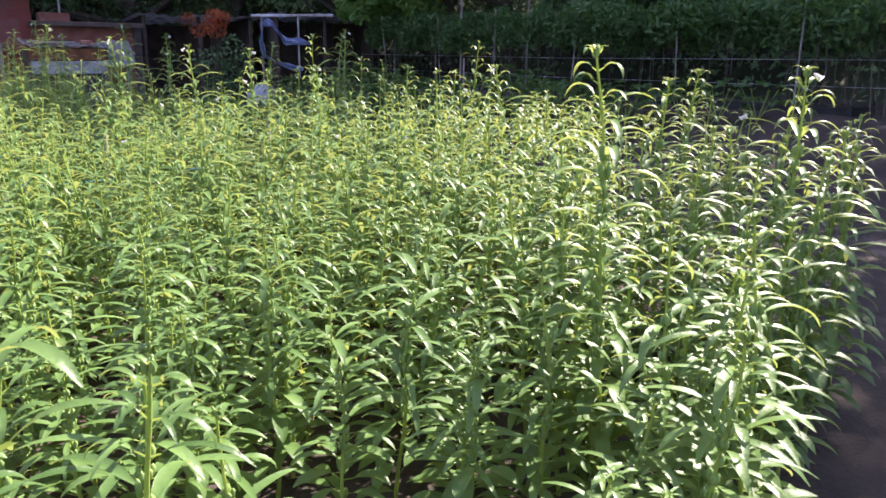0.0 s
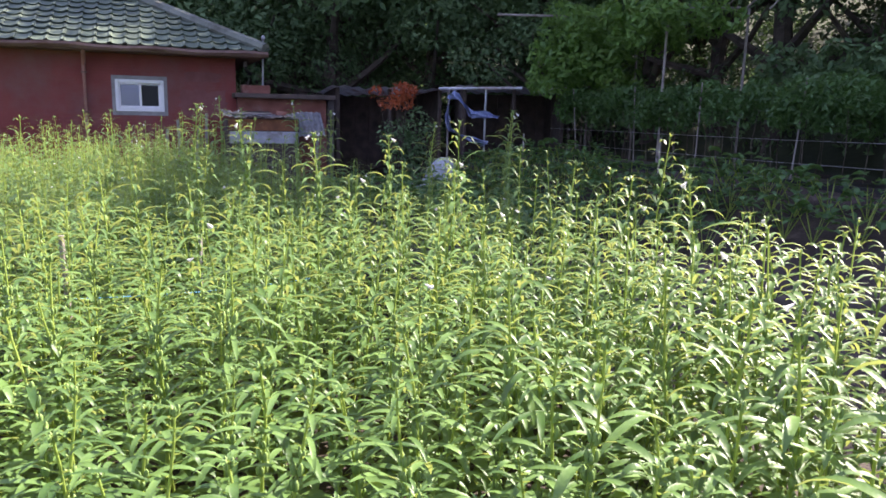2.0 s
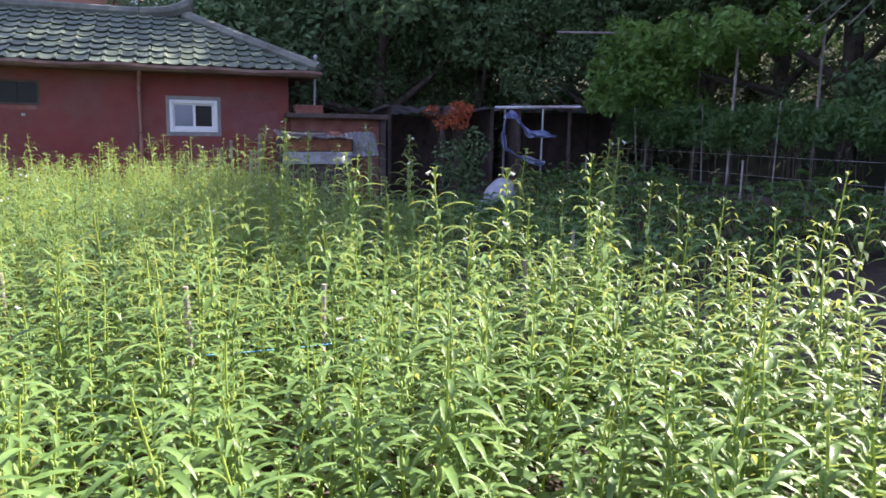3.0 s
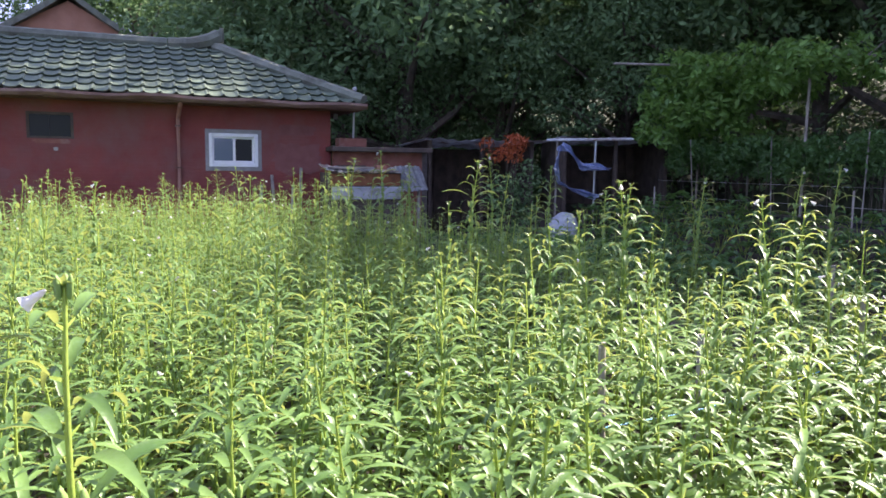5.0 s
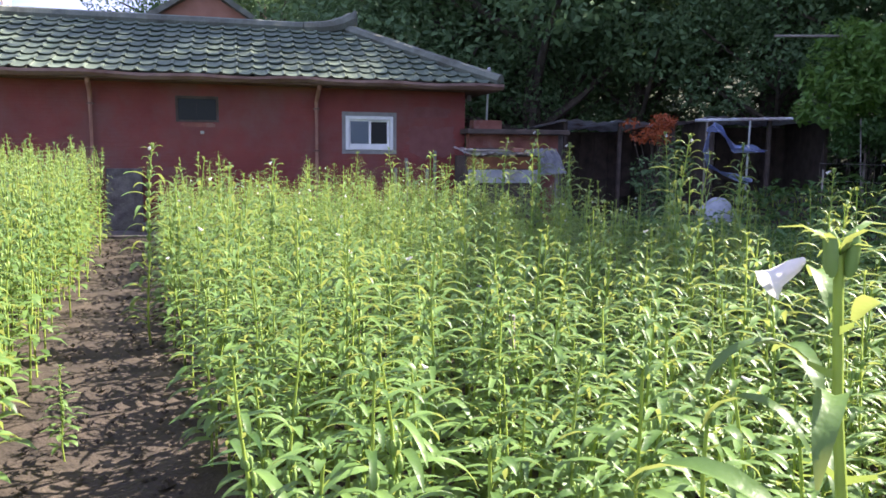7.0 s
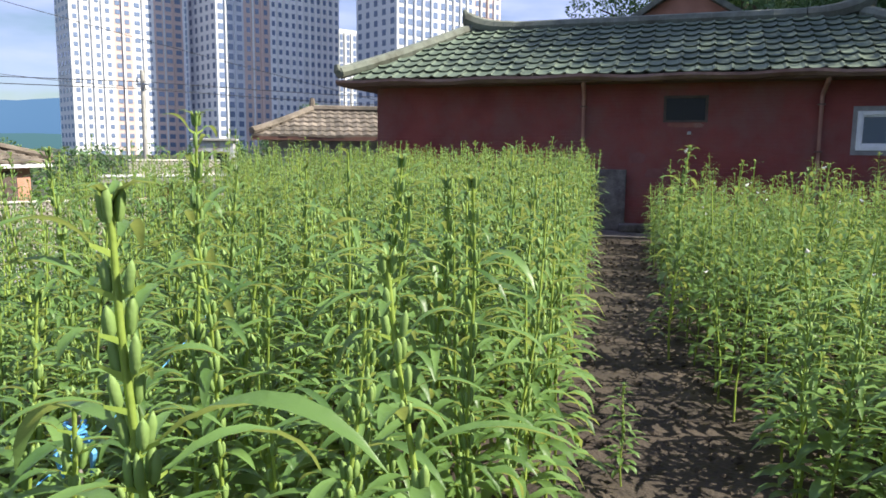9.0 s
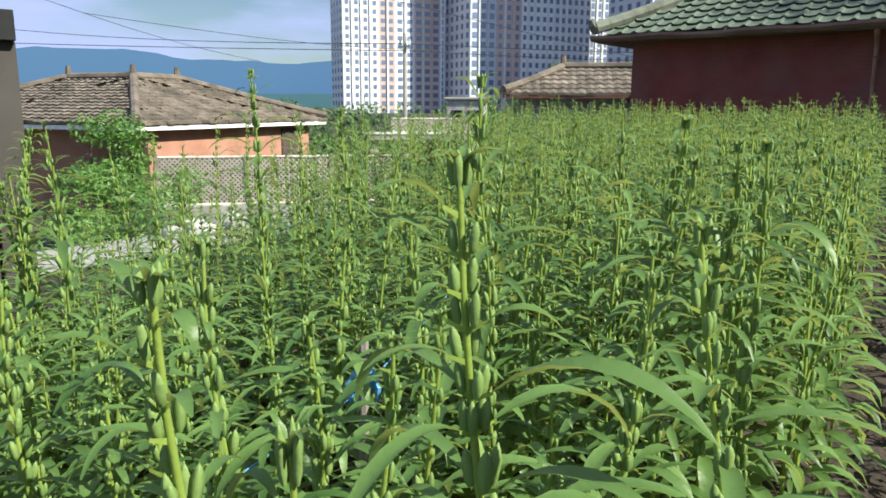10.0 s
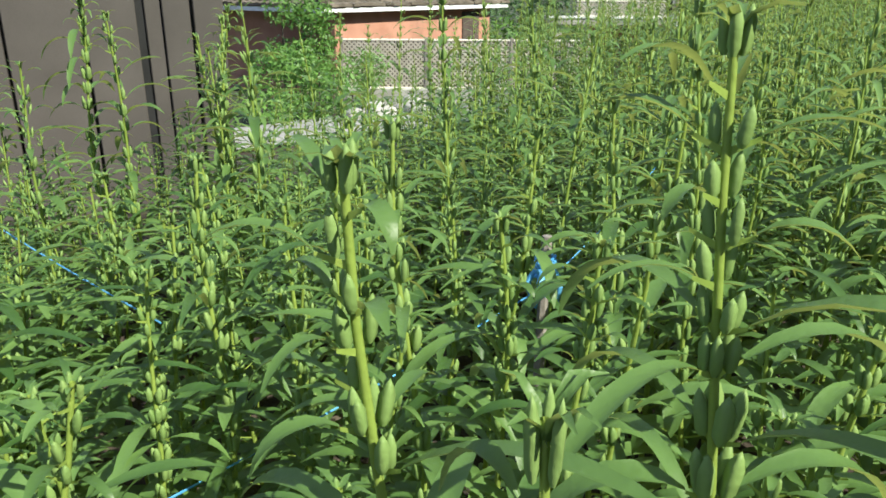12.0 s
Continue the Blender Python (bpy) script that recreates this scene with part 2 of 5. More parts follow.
def box(bm, x0, y0, z0, x1, y1, z1, bevel=0.0):
    geom = bmesh.ops.create_cube(bm, size=1.0, matrix=Matrix.LocRotScale(((x0 + x1) / 2, (y0 + y1) / 2, (z0 + z1) / 2), None, (abs(x1 - x0), abs(y1 - y0), abs(z1 - z0))))
    if bevel:
        edges = {e for v in geom["verts"] for e in v.link_edges}
        bmesh.ops.bevel(bm, geom=list(edges), offset=bevel, segments=1, affect="EDGES")
    return bm


def boxes(*sizes, bevel=0.0):
    bm = bmesh.new()
    for s in sizes:
        box(bm, *s, bevel=bevel)
    return bm


def tube(bm, points, radii, sides=8):
    """A bent, tapered round bar along the points."""
    rings = []
    pts = [Vector(p) for p in points]
    for i, p in enumerate(pts):
        d = (pts[min(i + 1, len(pts) - 1)] - pts[max(i - 1, 0)]).normalized()
        q = d.to_track_quat("Z", "Y")
        r = radii[i] if isinstance(radii, (list, tuple)) else radii
        rings.append([bm.verts.new(p + q @ Vector((r * math.cos(a), r * math.sin(a), 0))) for a in [2 * math.pi * k / sides for k in range(sides)]])
    for a, b in zip(rings, rings[1:]):
        for k in range(sides):
            bm.faces.new((a[k], a[(k + 1) % sides], b[(k + 1) % sides], b[k]))
    bm.faces.new(rings[0][::-1])
    bm.faces.new(rings[-1])
    return bm


def rod(points, radii, sides=8):
    return tube(bmesh.new(), points, radii, sides)


def height(x, y):
    """The lie of the land: falls to the village on one side, climbs to a wooded hill on the other."""
    z = 0.0
    z -= 1.0 * min(max((-9.5 - x) / 6.0, 0), 1) ** 1.3
    right = min(max((x - 5.4) / 3.2, 0), 1)
    z += 0.72 * right * right * (3 - 2 * right)
    far = max(x - 12.0, 0) * 0.42
    back = max(y - 9.0, 0) * 0.4 * min(max((x + 8.0) / 14.0, 0), 1)
    z += min(max(far, back), 24.0)
    return z


# ---- ground ----
def ground_sheet():
    xs = np.concatenate([[-3000, -1200, -500, -250, -120, -70, -45, -32, -25, -20], np.arange(-17, 14.01, 0.35), [15, 17, 20, 24, 29, 36, 46, 60, 90, 150, 300, 700, 3000]])
    ys = np.concatenate([[-3000, -1000, -400, -150, -80, -50, -35, -27, -23], np.arange(-21, 3.01, 0.35), [4, 5.5, 7.5, 9, 11, 14, 18, 24, 32, 44, 60, 90, 150, 250, 500, 1200, 3000]])
    verts, faces = [], []
    for y in ys:
        for x in xs:
            near = -10 < x < 12 and -20 < y < 2
            lump = 0.05 * (noise.noise((x * 1.3, y * 1.3, 0)) + 0.5 * noise.noise((x * 4, y * 4, 3))) if near else 0
            verts.append((x, y, height(x, y) + lump - 0.02))
    w = len(xs)
    idx = []
    for j in range(len(ys) - 1):
        for i in range(w - 1):
            faces.append((j * w + i, j * w + i + 1, (j + 1) * w + i + 1, (j + 1) * w + i))
            x, y = (xs[i] + xs[i + 1]) / 2, (ys[j] + ys[j + 1]) / 2
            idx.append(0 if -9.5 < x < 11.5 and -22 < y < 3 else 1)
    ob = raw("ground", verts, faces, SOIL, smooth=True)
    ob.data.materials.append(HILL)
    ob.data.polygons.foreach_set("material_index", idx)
    return tagged(ob, "bare brown garden soil climbing to a wooded hill", "ground", kind="structure")


ground_sheet()

# concrete strip along the foot of the house and the lane beside the village fence
bm = boxes((-9.0, -1.15, -0.1, 2.4, 0.0, 0.03), bevel=0.01)
# Dark cement puts the shade below the eave into the strip's colour.
tagged(part("pavement", bm, STAINED_SHADED), "worn grey concrete strip along the red house", "pavement", kind="structure")
rows_, cols_ = 10, 14
lane_v, lane_f = [], []
for i in range(cols_ + 1):
    for j in range(rows_ + 1):
        u, v = i / cols_, j / rows_
        x = -13.6 + 4.2 * v + 0.5 * u
        y = -13.0 + 8.5 * u
        lane_v.append((x, y, height(x, y) + 0.03 + 0.015 * noise.noise((x * 2, y * 2, 0))))
for i in range(cols_):
    for j in range(rows_):
        a = i * (rows_ + 1) + j
        lane_f.append((a, a + 1, a + rows_ + 2, a + rows_ + 1))
tagged(raw("road", lane_v, lane_f, CONCRETE), "pale concrete lane below the lattice fence", "road", kind="structure")

# clods and pebbles on the trodden path
clod_v, clod_f = [], []
for k in range(520):
    y = random.uniform(-13.6, -1.3)
    x = -2.62 - 0.13 * (y + 11) * (1 if y > -11 else 0) + random.uniform(-0.42, 0.42)
    r = random.uniform(0.008, 0.03)
    o = len(clod_v)
    for dx, dy, dz in ((1, 0, 0.2), (0, 1, 0.1), (-1, 0, 0.2), (0, -1, 0.1), (0, 0, 0.8), (0, 0, -0.5)):
        clod_v.append((x + r * dx * random.uniform(0.7, 1.3), y + r * dy * random.uniform(0.7, 1.3), 0.0 + r * dz))
    for f in ((0, 1, 4), (1, 2, 4), (2, 3, 4), (3, 0, 4), (1, 0, 5), (2, 1, 5), (3, 2, 5), (0, 3, 5)):
        clod_f.append(tuple(o + q for q in f))
tagged(raw("soil_clods", clod_v, clod_f, SOIL), "crumbled clods of earth on the path", "soil", kind="stuff")


# ---- the red house ----
HX0, HX1, HD, HT = -8.8, 2.45, 5.0, 2.78
EX0, EX1, EY0, EY1, EZ = -9.42, 3.05, -0.5, 5.5, 2.86
RX0, RX1, RY, RZ = -7.55, 0.42, 2.5, 4.21
house = base("house", pose(0, 0, 0), "single-storey house with red painted walls and green tiled hip roof", "house")


def wall_with_holes(x0, x1, z0, z1, y0, y1, holes):
    """A thick wall along x with rectangular openings through it."""
    bm = bmesh.new()
    cuts = sorted({x0, x1, *[h[0] for h in holes], *[h[1] for h in holes]})
    for a, b in zip(cuts, cuts[1:]):
        spans, zc = [], z0
        for h in sorted(holes, key=lambda q: q[2]):
            if h[0] <= a and h[1] >= b:
                spans.append((zc, h[2]))
                zc = h[3]
        spans.append((zc, z1))
        for s0, s1 in spans:
            if s1 - s0 > 1e-4:
                box(bm, a, y0, s0, b, y1, s1)
    bmesh.ops.remove_doubles(bm, verts=bm.verts, dist=1e-4)
    return bm


W1 = (0.03, 0.92, 1.57, 2.17)
W2 = (-3.15, -2.38, 2.02, 2.5)
wall_front = part("wall", wall_with_holes(HX0, HX1, -0.05, HT, 0.0, 0.2, [W1, W2]), RED_WALL, house, "dark red painted render")
part("wall", boxes((HX0, 0.2, -0.05, HX0 + 0.2, HD, HT)), RED_WALL, house)
part("wall", boxes((HX1 - 0.2, 0.2, -0.05, HX1, HD, HT)), BRICK, house, "weathered unpainted brick")
part("wall", boxes((HX0 + 0.2, HD - 0.2, -0.05, HX1 - 0.2, HD, HT)), RED_WALL, house)
part("plinth", boxes((HX0, -0.03, -0.05, HX1, -0.001, 0.16), bevel=0.008), MORTAR, house, "grey cement plinth")

# render patches: flakes with uneven outlines, slightly proud
def patch(cx, cz, w, h, seed, material, label):
    rng = random.Random(seed)
    bm = bmesh.new()
    ring = []
    for k in range(44):
        a = 2 * math.pi * k / 44
        s = 0.85 + 0.3 * noise.noise((2 * math.cos(a), 2 * math.sin(a), seed)) + rng.uniform(-0.06, 0.06)
        s /= max(abs(math.cos(a)), abs(math.sin(a))) ** 0.7
        ring.append(bm.verts.new((cx + w / 2 * s * math.cos(a), -0.004, cz + h / 2 * s * math.sin(a))))
    bm.faces.new(ring)
    ex = bmesh.ops.extrude_face_region(bm, geom=bm.faces[:])
    bmesh.ops.translate(bm, verts=[v for v in ex["geom"] if isinstance(v, bmesh.types.BMVert)], vec=(0, 0.004, 0))
    bmesh.ops.recalc_face_normals(bm, faces=bm.faces)
    return part("render_patch", bm, material, house, label)


patch(-3.58, 1.38, 0.34, 0.22, 3, FADED, "faded grey-red patch")
patch(-2.75, 1.97, 0.75, 0.09, 4, BRICK, "bare cement patch")
patch(1.75, 2.3, 0.9, 0.25, 5, FADED, "worn brown patch")
patch(1.75, 1.72, 1.2, 0.7, 8, FADED, "worn brown patch")
patch(-4.95, 1.2, 0.5, 0.5, 12, FADED, "worn brown patch")
patch(-3.2, 1.1, 0.5, 0.2, 13, FADED, "worn brown patch")
part("window_surround", boxes((-0.07, -0.012, 1.46, 0.03, 0.01, 2.28), (0.92, -0.012, 1.46, 1.02, 0.01, 2.28), (0.03, -0.012, 2.17, 0.92, 0.01, 2.28), (0.03, -0.012, 1.46, 0.92, 0.01, 1.57)), MORTAR, house, "grey cement surround")

win = part("window", boxes((0.0, -0.03, 1.54, 0.07, 0.08, 2.2), (0.88, -0.03, 1.54, 0.95, 0.08, 2.2), (0.07, -0.03, 2.13, 0.88, 0.08, 2.2), (0.07, -0.03, 1.54, 0.88, 0.08, 1.62), bevel=0.006), WHITE, house, "white plastic sliding window")
part("sash", boxes((0.07, 0.0, 1.62, 0.1, 0.04, 2.13), (0.46, 0.0, 1.62, 0.51, 0.04, 2.13), (0.1, 0.0, 2.1, 0.46, 0.04, 2.13), (0.1, 0.0, 1.62, 0.46, 0.04, 1.66), bevel=0.004), WHITE, win)
part("sash", boxes((0.46, 0.045, 1.62, 0.5, 0.075, 2.13), (0.84, 0.045, 1.62, 0.88, 0.075, 2.13), (0.5, 0.045, 2.09, 0.84, 0.075, 2.13), (0.5, 0.045, 1.62, 0.84, 0.075, 1.66), bevel=0.004), WHITE, win)
part("pane", boxes((0.1, 0.015, 1.66, 0.46, 0.022, 2.1)), PANE, win)
part("pane", boxes((0.5, 0.058, 1.66, 0.84, 0.065, 2.09)), PANE_DARK, win, "dark insect-screened pane")
vent = part("window", boxes((-3.15, 0.005, 2.02, -3.1, 0.12, 2.5), (-2.43, 0.005, 2.02, -2.38, 0.12, 2.5), (-3.1, 0.005, 2.45, -2.43, 0.12, 2.5), (-3.1, 0.005, 2.02, -2.43, 0.12, 2.06), bevel=0.004), DARK_WOOD, house, "small dark window in a black frame")
part("pane", boxes((-3.1, 0.03, 2.06, -2.78, 0.038, 2.45)), PANE_DARK, vent)
part("pane", boxes((-2.78, 0.05, 2.06, -2.43, 0.058, 2.45)), PANE_DARK, vent)
part("vent_cap", boxes((-2.72, -0.05, 1.8, -2.65, 0.0, 1.86), bevel=0.01), CONCRETE, house, "small grey pipe stub")

# downpipes
for px, bottom in ((-0.57, 0.15), (-4.58, 0.1)):
    p = part("downpipe", rod([(px + 0.03, -0.42, 2.76), (px + 0.03, -0.4, 2.68), (px + 0.01, -0.14, 2.52), (px, -0.09, 2.44), (px, -0.085, 1.2), (px + 0.015, -0.085, bottom)], [0.045, 0.042, 0.04, 0.038, 0.037, 0.037], 10), PIPE, house, "salmon-pink plastic downpipe")
    for bz in (2.3, 1.5, 0.7):
        part("bracket", boxes((px - 0.055, -0.13, bz, px + 0.055, 0.0, bz + 0.025), bevel=0.004), GUTTER, p)

# roof: sheathing body, tiles on the facing slope, caps, gutter, soffit
def quad_roof(bm, e0, e1, r0, r1, z_off):
    vs = [bm.verts.new(p) for p in ((e0[0], e0[1], EZ + z_off), (e1[0], e0[1], EZ + z_off), (e1[0], e1[1], EZ + z_off), (e0[0], e1[1], EZ + z_off), (r0, RY, RZ + z_off), (r1, RY, RZ + z_off))]
    for f in ((0, 1, 5, 4), (1, 2, 5), (2, 3, 4, 5), (3, 0, 4), (3, 2, 1, 0)):
        bm.faces.new([vs[k] for k in f])
    return bm


roof = part("roof", quad_roof(bmesh.new(), (EX0, EY0), (EX1, EY1), RX0, RX1, -0.06), TILE_CAP, house, "green glazed tile hip roof")
part("soffit", boxes((EX0 + 0.05, EY0 + 0.05, 2.72, EX1 - 0.05, EY1 - 0.05, 2.78)), SOFFIT, house, "dark brown soffit")
part("fascia", boxes((EX0 + 0.02, EY0 + 0.01, 2.73, EX1 - 0.02, EY0 + 0.05, 2.84)), GUTTER, house)
bm = bmesh.new()
prof = [(EY0 - 0.09, 2.86), (EY0 - 0.1, 2.81), (EY0 - 0.06, 2.755), (EY0 - 0.01, 2.75), (EY0 + 0.0, 2.84), (EY0 - 0.02, 2.84), (EY0 - 0.025, 2.77), (EY0 - 0.055, 2.775), (EY0 - 0.08, 2.815), (EY0 - 0.075, 2.86)]
n_seg = 26
prev = None
for s in range(n_seg + 1):
    x = EX0 - 0.03 + (EX1 - EX0 + 0.06) * s / n_seg
    sag = -0.018 * math.sin(s * 1.7) - 0.02 * abs(math.sin(s * 0.35))
    ring = [bm.verts.new((x, y, z + sag)) for y, z in prof]
    if prev:
        for k in range(len(prof)):
            bm.faces.new((prev[k], ring[k], ring[(k + 1) % len(prof)], prev[(k + 1) % len(prof)]))
    else:
        bm.faces.new(ring)
    prev = ring
bm.faces.new(prev[::-1])
bmesh.ops.recalc_face_normals(bm, faces=bm.faces)
part("gutter", bm, GUTTER, house, "sagging brown gutter")


def cap_line(a, b, r0, r1, n=10, rise=0.0):
    """Rounded ridge cap built of overlapping lengths, bent upwards at its end."""
    a, b = Vector(a), Vector(b)
    bm = bmesh.new()
    pts, radii = [], []
    for k in range(n):
        for t, g in ((k / n, 1.0), ((k + 0.93) / n, 1.04)):
            p = a.lerp(b, t)
            p.z += rise * t ** 3
            pts.append(p)
            radii.append((r0 + (r1 - r0) * t) * g)
    return tube(bm, pts, radii, 8)


ends = {"l": Vector((RX0, RY, RZ)), "r": Vector((RX1, RY, RZ))}
part("ridge_cap", cap_line((RX0 + 1.0, RY, RZ + 0.02), (RX1 - 1.0, RY, RZ + 0.02), 0.13, 0.13, 20), TILE_CAP, house, "mossy green ridge cap")
part("ridge_cap", cap_line((RX1 - 1.0, RY, RZ + 0.02), (RX1 + 0.12, RY, RZ + 0.05), 0.14, 0.17, 5, 0.22), TILE_CAP, house)
part("ridge_cap", cap_line((RX0 + 1.0, RY, RZ + 0.02), (RX0 - 0.12, RY, RZ + 0.05), 0.14, 0.17, 5, 0.2), TILE_CAP, house)
for rx, sx in ((RX0, -1), (RX1, 1)):
    bm = rod([(rx + sx * 0.08, RY, RZ + 0.12), (rx + sx * 0.13, RY, RZ + 0.34), (rx + sx * 0.17, RY, RZ + 0.46)], [0.13, 0.09, 0.035], 7)
    part("ridge_finial", bm, TILE_CAP, house, "upturned ridge-end tile")
for (ex, ey), r, rise in (((EX0, EY0), "l", 0.1), ((EX1, EY0), "r", 0.02), ((EX0, EY1), "l", 0.1), ((EX1, EY1), "r", 0.1)):
    part("hip_cap", cap_line(ends[r] + Vector((0, 0, 0.02)), (ex, ey, EZ + 0.04), 0.13, 0.12, 12, rise), TILE_CAP, house, "mossy green hip cap")
part("hip_finial", rod([(EX0 + 0.05, EY0 + 0.05, EZ + 0.1), (EX0 - 0.02, EY0 - 0.02, EZ + 0.2), (EX0 - 0.04, EY0 - 0.03, EZ + 0.3)], [0.11, 0.09, 0.05], 7), TILE_CAP, house)


def roof_tile(w, h):
    """A dished tile whose thick, rounded lower lip overhangs the course below."""
    xs = [-0.5, -0.44, -0.25, 0.0, 0.22, 0.36, 0.5]
    up = [0.012, -0.004, -0.008, -0.008, -0.002, 0.02, 0.012]
    lip = [0.03, 0.006, -0.014, -0.02, -0.014, 0.004, 0.03]
    v, f = [], []
    n = len(xs)
    for back, z, follow in ((h * 1.1, -0.014, 0), (0, 0.03, 1), (0.003, 0.014, 1), (0.03, -0.012, 0.6)):
        for k in range(n):
            v.append((xs[k] * w, back + lip[k] * follow, up[k] + z))
    for row in range(3):
        for k in range(n - 1):
            a = row * n + k
            f.append((a, a + n, a + n + 1, a + 1))
    me = bpy.data.meshes.new("tile")
    me.from_pydata(v, [], f)
    me.materials.append(TILE)
    return me


TW, ROWS = 0.285, 9
slope = math.hypot(RY - EY0, RZ - EZ)
TH = slope / ROWS
tilt = math.atan2(RZ - EZ, RY - EY0)
tile_mesh = roof_tile(TW, TH)
rng = random.Random(5)
for r in range(ROWS):
    d = r * TH + 0.01
    k0 = d / slope
    y, z = EY0 + (RY - EY0) * k0, EZ + (RZ - EZ) * k0
    km = (r + 0.55) / ROWS
    xa, xb = EX0 + (RX0 - EX0) * km, EX1 + (RX1 - EX1) * km
    c = math.ceil((xa - EX0) / TW - 0.3)
    while EX0 + (c + 0.5) * TW < xb + 0.1:
        x = EX0 + (c + 0.5) * TW
        ob = new("tile", tile_mesh)
        ob.parent = roof
        ob.matrix_world = Matrix.Translation((x + rng.uniform(-0.006, 0.006), y, z + 0.0)) @ Matrix.Rotation(tilt + rng.uniform(-0.02, 0.02), 4, "X") @ Matrix.Rotation(rng.uniform(-0.02, 0.02), 4, "Z")
        c += 1

# antenna bracket and lamp at the eave end
chim = base("eave_lamp", pose(3.12, 0.6, 2.5), "thin grey pole with a small hooded lamp at the eave", "lamp")
part("pole", rod([(0, 0, -0.4), (0.02, 0, 0.4), (0.03, 0, 0.72)], [0.025, 0.022, 0.02], 8), METAL_POLE, chim)
part("hood", rod([(0.03, 0, 0.7), (0.03, -0.02, 0.76), (0.03, -0.04, 0.8)], [0.03, 0.05, 0.03], 10), PAINT, chim, "pale lamp hood")
vp = base("vent_pipe", pose(2.75, 0.7, 2.9), "short grey vent pipe behind the eave", "pipe")
part("shaft", rod([(0, 0, -0.3), (0, 0, 0.3)], 0.05, 10), CONCRETE, vp)
part("cap", rod([(0, 0, 0.3), (0, 0, 0.34)], [0.075, 0.06], 10), CONCRETE, vp)

# concrete board leaning on the wall
brd = base("concrete_board", pose(-4.05, -0.2, 0.03, -5, 0, 0), "stained grey concrete board leaning on the wall", "board")
bm = boxes((-0.32, -0.03, 0.0, 0.3, 0.03, 1.13), bevel=0.012)
part("slab", bm, STAINED_SHADED, brd)
stp = base("door_step", pose(-3.55, -0.3, 0.03), "low grey cement step at the wall", "step")
# Step takes the same dark tone for the shade at the wall.
part("block", boxes((-0.28, -0.18, 0, 0.28, 0.2, 0.14), bevel=0.015), STAINED_SHADED, stp)

# stakes leaning on the wall
for sx, sy, top, lean in ((0.92, -0.3, 1.2, 3), (1.25, -0.3, 1.4, -2), (1.72, -0.32, 1.55, 3), (1.5, -0.35, 1.2, 6)):
    s = base("wooden_stake", pose(sx, sy, 0, -8, lean, 0), "weathered grey wooden stake leaning on the wall", "stake", "stakes by the house wall")
    part("shaft", boxes((-0.03, -0.02, 0, 0.03, 0.02, top), bevel=0.006), WOOD, s)

# ---- the yard beyond the house ----
annex = base("annex", pose(0, 0, 0), "low brick annex with a dark flat roof", "outbuilding")
part("wall", wall_with_holes(HX1, 4.4, -0.05, 1.88, -0.3, -0.1, [(3.0, 3.5, 1.45, 1.5)]), BRICK, annex)
part("wall", boxes((4.2, -0.1, -0.05, 4.4, 3.0, 1.88)), BRICK, annex)
part("roof", boxes((HX1 - 0.1, -0.55, 1.88, 4.55, 3.2, 1.98), bevel=0.012), DARK_WOOD, annex, "dark tarred roof slab")
part("ledge", boxes((2.5, -0.42, 1.55, 3.1, -0.3, 1.6), (3.2, -0.45, 1.5, 4.1, -0.3, 1.54), bevel=0.006), DARK_WOOD, annex)
part("parapet", boxes((2.55, -0.3, 1.98, 3.15, 0.0, 2.16), bevel=0.012), BRICK, annex, "brown block on the roof edge")

cab = base("metal_cabinet", pose(2.85, -0.85, 0), "old dark cabinet with a pale lid and rusty front", "cabinet")
part("body", boxes((-0.75, -0.35, 0.0, 0.75, 0.35, 1.45), bevel=0.01), DARK_WOOD, cab)
part("front_panel", boxes((-0.72, -0.37, 1.2, 0.72, -0.352, 1.43), bevel=0.004), RUST, cab, "rusty brown band")
part("door", boxes((-0.72, -0.38, 0.1, 0.72, -0.352, 0.9), bevel=0.006), DARK_WOOD, cab)


def wavy_sheet(w, d, waves, wave, sag, thick=0.006):
    """A corrugated sheet, ridges along y, warped and with a ragged front edge."""
    bm = bmesh.new()
    rag = random.Random(int(w * 100))
    n, m = waves * 4, 5
    grid = []
    for k in range(n + 1):
        x = -w / 2 + w * k / n
        cut = rag.uniform(0, 0.03)
        grid.append([bm.verts.new((x, -d / 2 + cut + (d - cut) * j / m, wave * math.sin(k * math.pi / 2) + sag * noise.noise((x * 2.1, j * 0.5, w)))) for j in range(m + 1)])
    for a, b in zip(grid, grid[1:]):
        for j in range(m):
            bm.faces.new((a[j], b[j], b[j + 1], a[j + 1]))
    bmesh.ops.solidify(bm, geom=bm.faces[:], thickness=thick)
    return bm


lid = part("lid", wavy_sheet(1.62, 0.95, 11, 0.014, 0.07), PAINT, cab, "pale warped corrugated lid")
lid.matrix_local = pose(0.0, -0.02, 1.51, 5, 2, 0)
part("plank", boxes((-0.7, -0.2, 1.53, 0.2, -0.06, 1.57), bevel=0.008), WOOD, cab, "grey plank weighing down the lid")
part("roof_brick", boxes((0.3, -0.15, 1.52, 0.52, -0.05, 1.6), bevel=0.01), BRICK, cab, "loose brick on the lid")
SHEET = surface("weathered_sheet", (0.26, 0.28, 0.31), (0.42, 0.43, 0.46), 0.5, 8, 70, 0.15, wear=(0.18, 0.16, 0.13), amount=0.2)
part("flap", boxes((-0.7, -0.43, 0.93, 0.72, -0.39, 1.18), bevel=0.008), SHEET, cab, "pale plastic sheet")
sheet = base("corrugated_sheet", pose(3.72, -1.02, 1.33, 38, -6, -7), "grey corrugated sheet propped over the cabinet's side", "sheet")
part("panel", wavy_sheet(0.85, 0.8, 8, 0.016, 0.06), SHEET, sheet)
